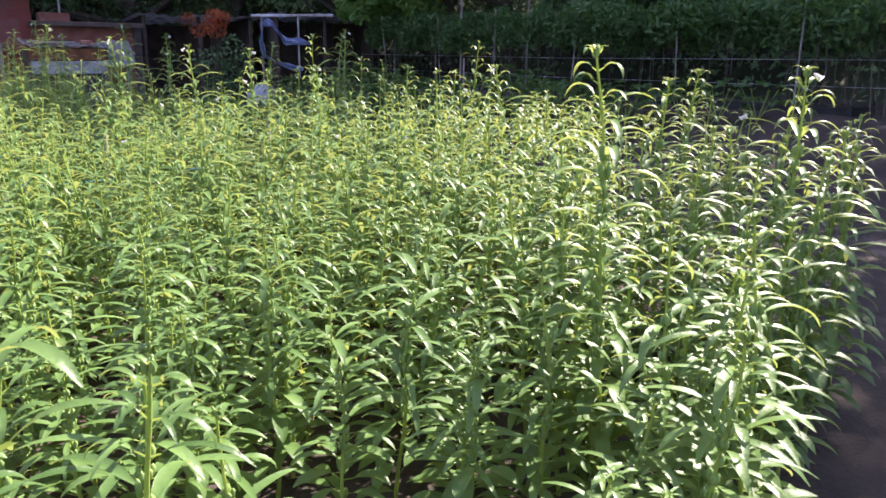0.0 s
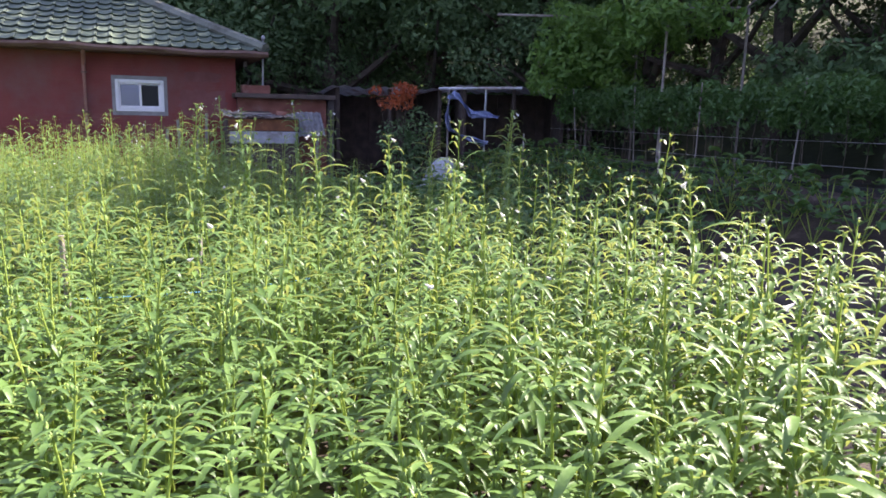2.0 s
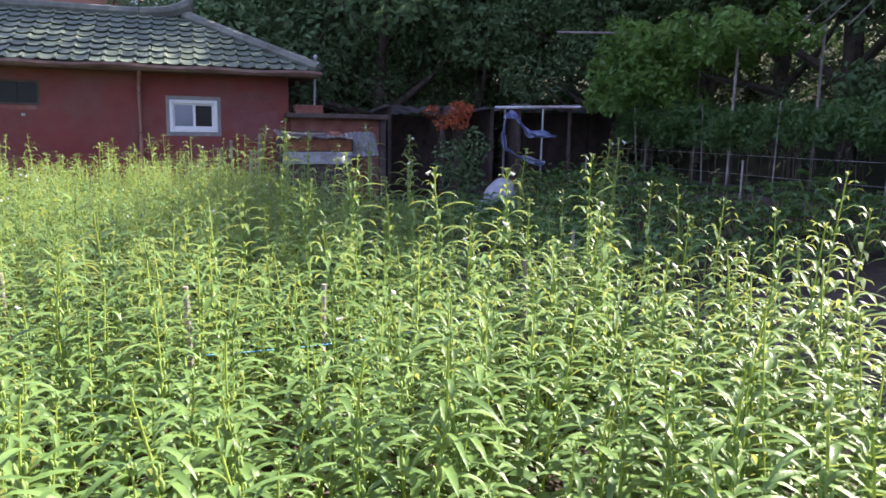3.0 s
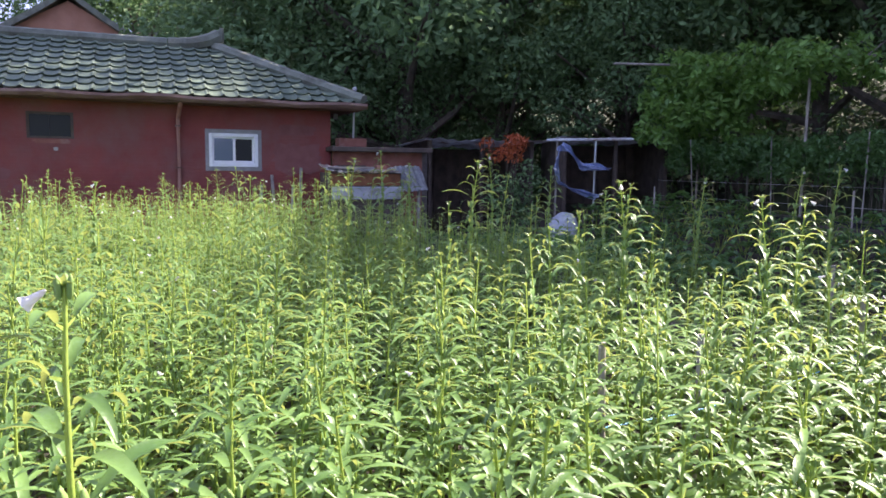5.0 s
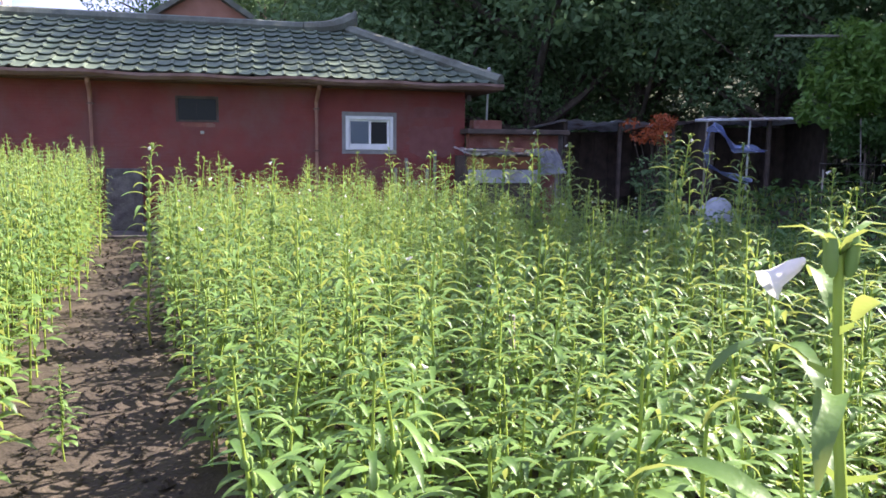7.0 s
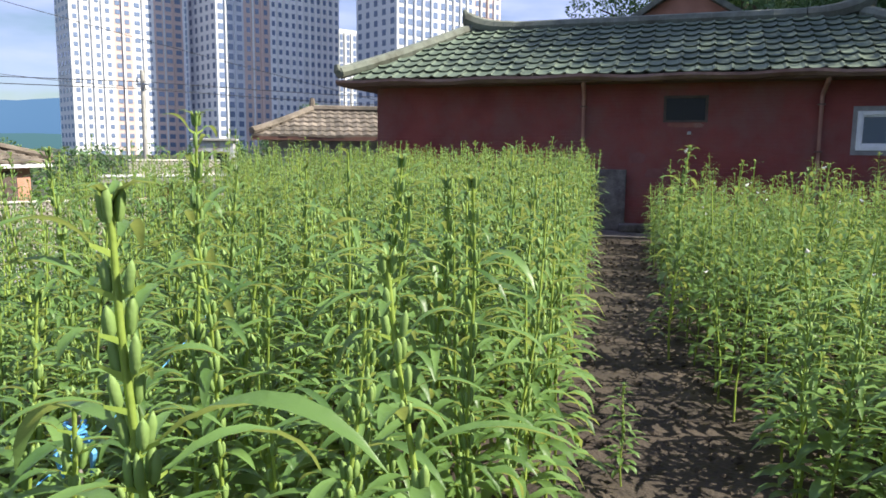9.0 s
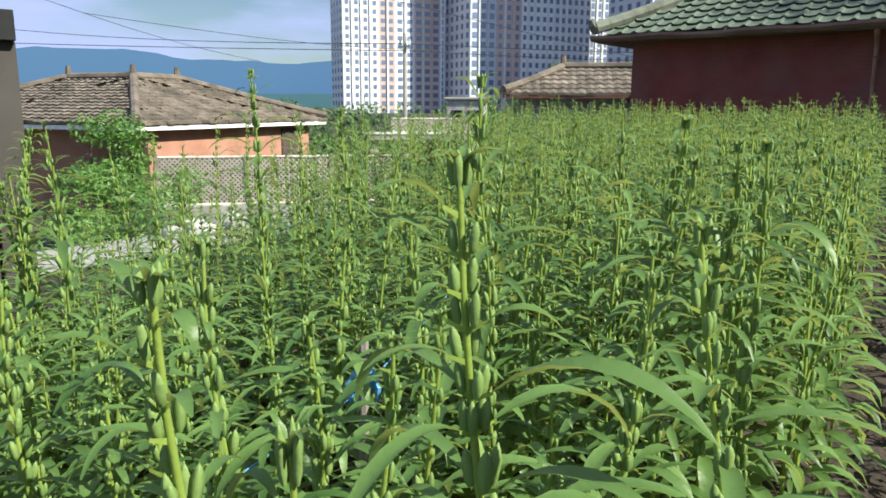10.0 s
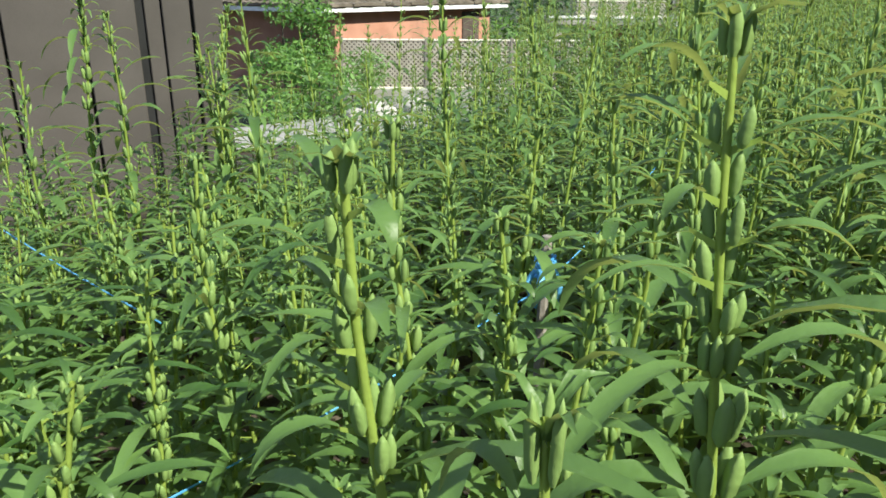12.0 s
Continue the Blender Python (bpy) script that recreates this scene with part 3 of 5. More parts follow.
prop = base("wooden_stake", pose(3.95, -1.25, 0, -3, 2, 0), "weathered grey stake holding up the loose sheet", "stake")
part("shaft", boxes((-0.03, -0.02, -0.05, 0.03, 0.02, 1.18), bevel=0.006), WOOD, prop)

post = base("concrete_post", pose(4.58, 0.1, 0), "slim weathered grey concrete post at the yard entrance", "post")
part("shaft", boxes((-0.08, -0.08, -0.05, 0.08, 0.08, 1.92), bevel=0.012), STAINED_SHADED, post)
part("cap", boxes((-0.09, -0.09, 1.92, 0.09, 0.09, 1.97), bevel=0.012), STAINED_SHADED, post)


def lean_to(name, m, w, d, front, back_, label):
    s = base(name, m, label, "shed")
    for x in (0.05, w * 0.5, w - 0.05):
        part("post", boxes((x - 0.04, 0.02, -0.1, x + 0.04, 0.1, front), bevel=0.006), DARK_WOOD, s)
    part("back_wall", boxes((0, d - 0.08, -0.1, w, d, back_)), DARK_WOOD, s)
    part("side_wall", boxes((0, 0.1, -0.1, 0.06, d - 0.08, front)), DARK_WOOD, s)
    part("side_wall", boxes((w - 0.06, 0.1, -0.1, w, d - 0.08, front)), DARK_WOOD, s)
    bm = bmesh.new()
    prev = None
    for k in range(41):
        x = -0.2 + (w + 0.4) * k / 40
        zz = 0.02 * math.sin(k * math.pi / 2) + 0.025 * math.sin(k * 0.4)
        col = [bm.verts.new((x, -0.35, front + zz)), bm.verts.new((x, d + 0.1, back_ + 0.05 + zz))]
        if prev:
            bm.faces.new((prev[0], col[0], col[1], prev[1]))
        prev = col
    bmesh.ops.solidify(bm, geom=bm.faces[:], thickness=0.012)
    part("roof", bm, PAINT, s, "pale corrugated roofing sheet")
    for k in range(7):
        part("board", boxes((0.08 + k * w / 7, d - 0.13, -0.1, 0.05 + (k + 0.9) * w / 7, d - 0.085, back_ - 0.05)), DARK_WOOD, s)
    return s


lean_to("shed", pose(4.75, 0.2, 0.0, 0, 0, -6), 2.6, 2.4, 2.2, 2.05, "dark open shed under a pale corrugated roof")
lean_to("shed", pose(7.35, -1.3, 0.25, 0, 0, -18), 2.4, 2.2, 2.0, 1.9, "dark timber lean-to with a thin pale roof edge")

# blue and white tarp hung over a frame
tarp = base("tarp", pose(6.95, -2.3, 0.3, 0, 0, -20), "crumpled blue and white tarp hung on a pole frame", "tarp")
part("pole", rod([(0.45, 0, -0.1), (0.47, 0, 1.9)], 0.022, 8), METAL_POLE, tarp)
part("pole", rod([(-0.35, 0, -0.1), (-0.33, 0, 1.9)], 0.022, 8), WOOD, tarp)
part("bar", rod([(-0.55, 0, 1.86), (1.25, 0, 1.9)], 0.03, 8), PAINT, tarp, "pale horizontal bar")
def cloth(pts, width, seed, name):
    rng = random.Random(seed)
    v, f = [], []
    n = 12
    P = [Vector(p) for p in pts]
    for i in range(n + 1):
        t = i / n * (len(P) - 1)
        k = min(int(t), len(P) - 2)
        c = P[k].lerp(P[k + 1], t - k)
        wv = width * (0.6 + 0.4 * math.sin(i * 0.9 + seed))
        for j in range(5):
            s = j / 4 - 0.5
            v.append((c.x + s * wv * 0.7, c.y - 0.1 + 0.08 * math.sin(j * 2.1 + i), c.z + s * wv * 0.7 + rng.uniform(-0.02, 0.02)))
    for i in range(n):
        for j in range(4):
            a = i * 5 + j
            f.append((a, a + 1, a + 6, a + 5))
    bmx = bmesh.new()
    vs = [bmx.verts.new(q) for q in v]
    for q in f:
        bmx.faces.new([vs[k] for k in q])
    bmesh.ops.solidify(bmx, geom=bmx.faces[:], thickness=0.008)
    return part(name, bmx, BLUE_CLOTH, tarp)


cloth([(-0.3, -0.05, 1.75), (-0.1, -0.05, 1.65), (0.15, -0.05, 1.35), (0.5, -0.05, 1.3), (0.75, -0.05, 1.28)], 0.24, 1, "sheet")
cloth([(-0.3, -0.05, 1.7), (-0.38, -0.05, 1.3), (-0.3, -0.05, 1.0), (0.0, -0.05, 0.85), (0.5, -0.05, 0.7)], 0.14, 4, "sheet")


def sack(m, sx, sy, sz, label, material):
    s = base("sack", m, label, "sack")
    bm = bmesh.new()
    bmesh.ops.create_icosphere(bm, subdivisions=3, radius=1.0)
    for v in bm.verts:
        k = 1 + 0.16 * noise.noise(v.co * 1.7) + 0.05 * noise.noise(v.co * 5)
        v.co = Vector((v.co.x * sx * k, v.co.y * sy * k, max(v.co.z, -0.6) * sz * k))
    for f in bm.faces:
        f.smooth = True
    part("cover", bm, material, s)
    return s


sack(pose(6.0, -3.5, 0.35), 0.34, 0.3, 0.42, "rounded grey plastic-covered heap among the beans", GREY_SACK)
sack(pose(5.5, -3.75, 0.12, 0, 0, 40), 0.34, 0.28, 0.26, "slumped grey sack among the beans", GREY_SACK)


# ---- plants ----
def leaf_strip(rng, at, turn, length, width, rise, droop, segs, fold):
    """One lance-shaped leaf: two halves folded along a drooping midrib. Returns points and faces."""
    v, f = [], []
    ct, st = math.cos(turn), math.sin(turn)
    ang, x, z = rise, 0.0, 0.0
    step = length / segs
    for i in range(segs + 1):
        t = i / segs
        w = width * (math.sin(math.pi * min(t * 0.92 + 0.06, 1)) ** 0.8) * 0.5
        if i == 0:
            w = 0.0025
        if i == segs:
            w = 0.001
        wob = 0.12 * math.sin(t * 7 + turn * 3)
        for s in (-1, 0, 1) if fold else (-1, 1):
            px, py, pz = x, s * w, z + (abs(s) * w * 0.45 if fold else 0) + s * w * wob
            v.append((at[0] + px * ct - py * st, at[1] + px * st + py * ct, at[2] + pz))
        x += step * math.cos(ang)
        z += step * math.sin(ang)
        ang -= droop / segs
    k = 3 if fold else 2
    for i in range(segs):
        for j in range(k - 1):
            a = i * k + j
            f.append((a, a + 1, a + k + 1, a + k))
    return v, f


def pod_shape(at, turn, lean, length, r, sides, rings):
    v, f = [], []
    d = Vector((math.cos(turn) * math.sin(lean), math.sin(turn) * math.sin(lean), math.cos(lean)))
    q = d.to_track_quat("Z", "Y")
    prof = [(0.0, 0.45), (0.2, 0.95), (0.75, 0.95), (0.95, 0.55)] if rings == 4 else [(0.0, 0.5), (0.55, 1.0), (0.9, 0.5)]
    for t, s in prof:
        for k in range(sides):
            a = 2 * math.pi * (k + 0.5) / sides
            rib = (1.12 if k % 2 else 0.78) if sides == 8 else 1.0
            p = q @ Vector((r * s * rib * math.cos(a), r * s * rib * math.sin(a), t * length))
            v.append((at[0] + p.x, at[1] + p.y, at[2] + p.z))
    tip = Vector(at) + d * length * 1.12
    v.append(tuple(tip))
    for i in range(len(prof) - 1):
        for k in range(sides):
            f.append((i * sides + k, i * sides + (k + 1) % sides, (i + 1) * sides + (k + 1) % sides, (i + 1) * sides + k))
    o = (len(prof) - 1) * sides
    for k in range(sides):
        f.append((o + k, o + (k + 1) % sides, len(v) - 1))
    return v, f


def flower_bell(at, turn, size):
    v, f = [], []
    d = Vector((math.cos(turn) * 0.8, math.sin(turn) * 0.8, -0.55)).normalized()
    q = d.to_track_quat("Z", "Y")
    for t, s in ((0, 0.12), (0.25, 0.3), (0.75, 0.42), (1.0, 0.68)):
        for k in range(6):
            a = 2 * math.pi * k / 6
            rr = s * size * (1.15 if (k % 2 and t == 1.0) else 1)
            p = q @ Vector((rr * math.cos(a) * 0.55, rr * math.sin(a) * 0.55, t * size))
            v.append((at[0] + p.x, at[1] + p.y, at[2] + p.z))
    for i in range(3):
        for k in range(6):
            f.append((i * 6 + k, i * 6 + (k + 1) % 6, (i + 1) * 6 + (k + 1) % 6, (i + 1) * 6 + k))
    return v, f


class Pieces:
    def __init__(self):
        self.v, self.f, self.runs = [], [], []

    def add(self, vf):
        o = len(self.v)
        self.runs.append((o, o + len(vf[0]), len(self.f), len(self.f) + len(vf[1])))
        self.v += vf[0]
        self.f += [tuple(o + k for k in q) for q in vf[1]]


def sesame(seed, detail, ripe=True):
    """A sesame plant of unit kind: stem, leaves, capsules, flowers as point and face lists. 1.2 m tall.
    Ripe ones end in capsules; the others still grow, with long arching leaves up to the tip."""
    rng = random.Random(seed)
    H = 1.2
    out = {k: Pieces() for k in ("stem", "leaves", "capsules", "flowers")}
    bx, by = rng.uniform(-0.06, 0.06), rng.uniform(-0.06, 0.06)
    axis = lambda z: (bx * (z / H) ** 2 + 0.008 * math.sin(z * 9 + seed), by * (z / H) ** 2 + 0.008 * math.cos(z * 8 + seed), z)
    sides, segs = (6, 12) if detail == 2 else (3, 4)
    sv, sf = [], []
    for i in range(segs + 1):
        z = H * i / segs
        r = 0.0075 * (1 - 0.62 * i / segs)
        c = axis(z)
        for k in range(sides):
            a = 2 * math.pi * k / sides
            sv.append((c[0] + r * math.cos(a), c[1] + r * math.sin(a), z))
    for i in range(segs):
        for k in range(sides):
            sf.append((i * sides + k, i * sides + (k + 1) % sides, (i + 1) * sides + (k + 1) % sides, (i + 1) * sides + k))
    out["stem"].add((sv, sf))
    z, turn = 0.1, rng.uniform(0, 6.28)
    while z < H - 0.02:
        t = z / H
        c = axis(z)
        for side in (0, math.pi):
            if (t < 0.2 and rng.random() < 0.35) or (t > 0.6 and rng.random() < 0.15):
                continue
            a = turn + side + rng.uniform(-0.5, 0.5)
            if t < 0.45:
                ln, wd, rise, droop = rng.uniform(0.1, 0.17), rng.uniform(0.03, 0.052), rng.uniform(0.1, 0.7), rng.uniform(0.9, 1.9)
            elif t < 0.85:
                ln, wd, rise, droop = rng.uniform(0.12, 0.205), rng.uniform(0.016, 0.028), rng.uniform(0.25, 0.8), rng.uniform(0.9, 1.9)
            elif not ripe:
                ln, wd, rise, droop = (0.04 + 0.09 * (1 - t) / 0.15) * rng.uniform(0.8, 1.2), rng.uniform(0.012, 0.018), rng.uniform(0.5, 0.9), rng.uniform(1.5, 2.5)
            else:
                ln, wd, rise, droop = rng.uniform(0.045, 0.09) * (1.35 - t * 0.5), rng.uniform(0.008, 0.014), rng.uniform(0.4, 0.9), rng.uniform(1.0, 2.2)
            pet = 0.02 if t > 0.5 else 0.04
            at = (c[0] + pet * math.cos(a), c[1] + pet * math.sin(a), z + pet * 0.55)
            n = {2: 7, 1: 4, 0: 3}[detail]
            out["leaves"].add(leaf_strip(rng, at, a, ln, wd, rise, droop, n, detail > 0))
            if detail == 2:
                out["stem"].add(([(c[0], c[1], z - 0.003), (c[0], c[1], z + 0.003), at, (at[0], at[1], at[2] - 0.003)], [(0, 1, 2, 3)]))
            if 0.4 < t < (0.95 if ripe else 0.82):
                for m in range(1 if t > 0.86 else (2 if detail == 2 else 1)):
                    b = a + (m - 0.5) * 0.9 + (0.4 if detail < 2 else 0)
                    grow = 1.0 if t < 0.8 else 0.75
                    p0 = (c[0] + 0.008 * math.cos(b), c[1] + 0.008 * math.sin(b), z + 0.004)
                    if detail == 2:
                        out["capsules"].add(pod_shape(p0, b, rng.uniform(0.05, 0.2), 0.034 * grow * rng.uniform(0.85, 1.15), 0.0062 * grow, 8, 4))
                    else:
                        out["capsules"].add(pod_shape(p0, b, rng.uniform(0.1, 0.35), 0.036 * grow, 0.0078 * grow, 3, 3))
        turn += math.pi / 2 + rng.uniform(-0.3, 0.3)
        z += (0.034 if t < 0.45 else 0.048 if t < 0.8 else 0.03) * rng.uniform(0.85, 1.15) * (1.0 if detail else 1.25)
    c = axis(H - 0.01)
    for k in range(7 if detail == 2 else 4):
        a = k * 0.9 + rng.uniform(0, 1)
        out["leaves"].add(leaf_strip(rng, c, a, rng.uniform(0.02, 0.05), 0.007, 1.0, 1.6, 3 if detail == 2 else 2, detail > 0))
    for k in range(3 if detail == 2 else 1):
        a = k * 2.1
        out["capsules"].add(pod_shape((c[0] + 0.006 * math.cos(a), c[1] + 0.006 * math.sin(a), H - 0.02), a, 0.1, 0.026, 0.004, 8 if detail == 2 else 3, 4 if detail == 2 else 3))
    if seed % 10 == 0:
        p0 = (c[0] + 0.02 * math.cos(turn), c[1] + 0.02 * math.sin(turn), H - 0.01)
        out["flowers"].add(flower_bell(p0, turn, 0.027))
    out["top"] = axis(H)
    return out


PART_MAT = {"stem": STEM, "leaves": LEAF, "capsules": POD, "flowers": FLOWER}
WAY = ((-0.5, -19.5), (-0.45, -18.2), (0.1, -17.5), (0.45, -17.1), (0.4, -16.8), (-1.3, -15.65), (-1.9, -14.8), (-2.5, -14.2), (-2.85, -14.15))


def off_way(x, y):
    best = 9.0
    for (ax, ay), (bx, by) in zip(WAY, WAY[1:]):
        dx, dy = bx - ax, by - ay
        t = min(max(((x - ax) * dx + (y - ay) * dy) / (dx * dx + dy * dy), 0), 1)
        best = min(best, math.hypot(x - ax - t * dx, y - ay - t * dy))
    return best


def inside(poly, x, y):
    c = False
    for (ax, ay), (bx, by) in zip(poly, poly[1:] + poly[:1]):
        if (ay > y) != (by > y) and x < (bx - ax) * (y - ay) / (by - ay) + ax:
            c = not c
    return c


RIGHT_BED = [(-1.95, -13.6), (-1.5, -14.9), (-0.6, -16.0), (0.2, -16.9), (0.35, -17.6), (0.9, -17.5), (1.6, -17.15), (2.6, -16.9), (3.1, -15.2), (3.2, -13.2), (3.3, -11.2), (3.3, -9.4), (2.8, -6.6), (1.7, -3.4), (1.0, -1.7), (-3.3, -1.5), (-2.8, -7.0), (-2.2, -11.0)]
LEFT_BED = [(-3.05, -14.9), (-3.06, -11.0), (-3.45, -8.0), (-3.95, -3.3), (-4.1, -1.4), (-8.6, -1.4), (-9.3, -4.0), (-8.7, -7.5), (-7.4, -11.2), (-6.7, -14.0), (-5.5, -15.6), (-3.4, -15.4)]
SOUTH_BED = [(-1.6, -17.7), (-0.6, -17.75), (-0.25, -17.2), (0.0, -16.95), (-1.2, -16.3), (-2.0, -16.6)]
TALL = [(1.15, -16.75, 1.42), (2.25, -16.2, 1.3), (2.75, -16.0, 1.33), (-3.21, -13.93, 1.37), (-3.1, -13.68, 1.45), (-2.98, -13.35, 1.36), (-3.62, -13.6, 1.3),
        (-5.44, -12.05, 1.65), (-4.96, -11.97, 1.48), (-3.77, -12.66, 1.57), (-5.63, -12.96, 1.36), (-5.98, -13.37, 1.53), (-5.67, -13.37, 1.38), (-6.07, -12.74, 1.39)]
BLOOM = [(-1.6, -14.26, 1.42), (1.1, -11.79, 1.5), (2.05, -12.25, 1.42), (3.8, -10.7, 1.6), (-2.64, -8.72, 1.53), (1.5, -6.2, 1.78), (2.21, -7.89, 1.72), (2.47, -8.79, 1.6), (0.93, -10.26, 1.62), (2.0, -10.4, 1.4),
         (1.48, -12.47, 1.44), (2.26, -15.24, 1.14), (3.5, -11.3, 1.62), (3.2, -10.2, 1.5), (-1.75, -8.69, 1.42), (2.54, -14.75, 1.33), (2.0, -16.91, 1.36), (2.95, -16.4, 1.28), (1.3, -5.7, 1.68), (1.75, -6.6, 1.62)]
rng = random.Random(11)
spots = [(x, y, h, 2.1 + 1.3 * k) for k, (x, y, h) in enumerate(TALL + BLOOM)]
PITCH = 0.238
for bed, poly in (("r", RIGHT_BED), ("r", SOUTH_BED), ("l", LEFT_BED)):
    for iy in range(-80, 2):
        for ix in range(-45, 30):
            x, y = ix * PITCH + rng.uniform(-0.1, 0.1), iy * PITCH * 0.96 + rng.uniform(-0.1, 0.1)
            d = off_way(x, y)
            if not inside(poly, x, y) or d < (0.2 if y < -15.4 else 0.56 if x < -2.6 else 0.4):
                continue
            if rng.random() < (0.45 if x > 1.8 and y > -12.2 else 0.05):
                continue
            swell = noise.noise((x * 0.5, y * 0.5, 7))
            if bed == "r":
                h = 0.95 + 0.12 * swell + rng.gauss(0, 0.12)
                if rng.random() < 0.17:
                    h += rng.uniform(0.15, 0.42)
                if x > 1.8 and y > -12.2:
                    h -= 0.14
                if y < -12.5 and x > 0:
                    h = min(h, 1.12 + rng.uniform(0, 0.12))
                    if x > 1.5 and rng.random() < 0.25:
                        h += rng.uniform(0.15, 0.32)
                if y < -14.8 and x > 1.7:
                    h = 1.16 + rng.gauss(0, 0.08)
                if d < 4:
                    h = min(h, 1.0 + 0.08 * d)
                if d < 1.6:
                    h = min(h, 0.8 + 0.2 * d + rng.uniform(-0.05, 0.12))
                if d < 0.42:
                    h = min(h, 0.72 + rng.uniform(-0.1, 0.08))
            else:
                low = min(max((-8.5 - y) / 3.5, 0), 1) * min(max((-3.6 - x) / 1.6, 0), 1)
                h = 1.35 + 0.12 * min(max((y + 8) / 3, 0), 1) + 0.07 * swell + rng.gauss(0, 0.07) - low * 0.56
                if rng.random() < 0.05 + 0.17 * low:
                    h += 0.12 + low * rng.uniform(0.2, 0.42)
                if d < 1.6:
                    h = min(h, 0.92 + 0.16 * d + rng.uniform(-0.12, 0.14))
            turn = rng.uniform(0, 6.28)
            if math.hypot(x + 4.02, y + 12.86) > 0.3:
                spots.append((x, y, max(h, 0.45), turn))

def mesh_of(name, v, f, material):
    me = bpy.data.meshes.new(name)
    me.from_pydata(v, [], f)
    me.materials.append(material)
    me.polygons.foreach_set("use_smooth", [True] * len(me.polygons))
    return me


JOINED = {"stem": "stem", "leaves": "foliage", "capsules": "seed_spike", "flowers": "blossom"}
SINGLE = {"leaves": "leaf", "capsules": "capsule", "flowers": "flower"}
near_kinds, split_kinds, tops = {}, {}, {}
for ripe in (True, False):
    near_kinds[ripe], split_kinds[ripe], tops[ripe] = [], [], []
    for k in range(10):
        shape = sesame(101 + k, 2, ripe)
        tops[ripe].append(shape.pop("top"))
        near_kinds[ripe].append({n: mesh_of(n, pc.v, pc.f, PART_MAT[n]) for n, pc in shape.items() if pc.f})
        if k < 5:
            pieces = [("stem", near_kinds[ripe][-1]["stem"])]
            for n, one in SINGLE.items():
                for v0, v1, f0, f1 in shape[n].runs:
                    pieces.append((one, mesh_of(one, shape[n].v[v0:v1], [tuple(q - v0 for q in f) for f in shape[n].f[f0:f1]], PART_MAT[n])))
            split_kinds[ripe].append(pieces)
spots.sort(key=lambda s: off_way(s[0], s[1]) - (9 if (s[0], s[1], s[2]) in TALL else off_way(s[0], s[1]) - 0.9 if (s[0], s[1], s[2]) in BLOOM else 0))
near, far = spots[:300], spots[300:]
for i, (x, y, h, a) in enumerate(near):
    ripe = x < -2.6
    meshes = near_kinds[ripe][i % 9 if i >= 26 else i % 5]
    if (x, y, h) in BLOOM:
        meshes = near_kinds[ripe][9]
    lean = (rng.uniform(-0.06, 0.06), rng.uniform(-0.06, 0.06))
    s = h / 1.2
    wide = 0.75 + 0.35 * s
    if (x, y, h) in TALL or (x, y, h) in BLOOM:
        k = 9 if (x, y, h) in BLOOM else i % 5
        lean = (0, 0)
        top = tops[ripe][k]
        x -= wide * (top[0] * math.cos(a) - top[1] * math.sin(a))
        y -= wide * (top[0] * math.sin(a) + top[1] * math.cos(a))
    label = "flowering sesame plant with white bells and green capsules" if "flowers" in meshes else "leafy green sesame plant with upright capsules"
    plant = base("sesame_plant", Matrix.LocRotScale((x, y, height(x, y) - 0.01), Euler((lean[0], lean[1], a)), (wide, wide, s)), label, "plant", "sesame field")
    for name, me in (((JOINED[n], q) for n, q in meshes.items()) if i >= 26 else split_kinds[ripe][i % 5]):
        ob = new(name, me)
        ob.parent = plant
        if name in ("foliage", "seed_spike"):
            ob["kind"] = "stuff"

# two plants close beside the line walked, and a seedling on the path
for x, y, h, a, wide, k in ((-0.42, -17.67, 1.3, 0.4, 1.2, 2), (-2.95, -14.02, 1.345, 2.2, 0.62, 1), (-2.86, -10.9, 0.46, 1.0, 0.6, 3)):
    top = tops[True][k]
    x -= wide * (top[0] * math.cos(a) - top[1] * math.sin(a))
    y -= wide * (top[0] * math.sin(a) + top[1] * math.cos(a))
    plant = base("sesame_plant", Matrix.LocRotScale((x, y, height(x, y) - 0.01), Euler((0, 0, a)), (wide, wide, h / 1.2)), "tall leafy sesame plant beside the trodden line" if h > 1 else "stray sesame seedling on the bare path", "plant", "sesame field")
    for name, me in split_kinds[True][k]:
        new(name, me).parent = plant

far_kinds = {(d, ripe): [{n: (np.array(p.v), p.f) for n, p in sesame(200 + k, d, ripe).items() if n != "top" and p.f} for k in range(10)] for d in (1, 0) for ripe in (True, False)}
stuff = {n: ([], []) for n in PART_MAT}
counts = {n: 0 for n in PART_MAT}
for i, (x, y, h, a) in enumerate(far):
    kind = far_kinds[1 if off_way(x, y) < 3.6 else 0, x < -2.6][i % 10 if x > -2.9 else 1 + i % 9]
    s = h / 1.2
    wide = 0.8 + 0.3 * s
    ca, sa = math.cos(a), math.sin(a)
    lx, ly = rng.uniform(-0.06, 0.06), rng.uniform(-0.06, 0.06)
    z0 = height(x, y) - 0.01
    for n, (v, f) in kind.items():
        p = np.empty_like(v)
        p[:, 2] = v[:, 2] * s + z0
        p[:, 0] = (v[:, 0] * ca - v[:, 1] * sa) * wide + x + lx * v[:, 2]
        p[:, 1] = (v[:, 0] * sa + v[:, 1] * ca) * wide + y + ly * v[:, 2]
        stuff[n][0].append(p)
        o = counts[n]
        stuff[n][1].extend([tuple(o + k for k in q) for q in f])
        counts[n] += len(v)
crop = base("sesame_crop", pose(0, 0, 0), "dense bright green sesame crop filling both beds", "crop", "", "stuff")
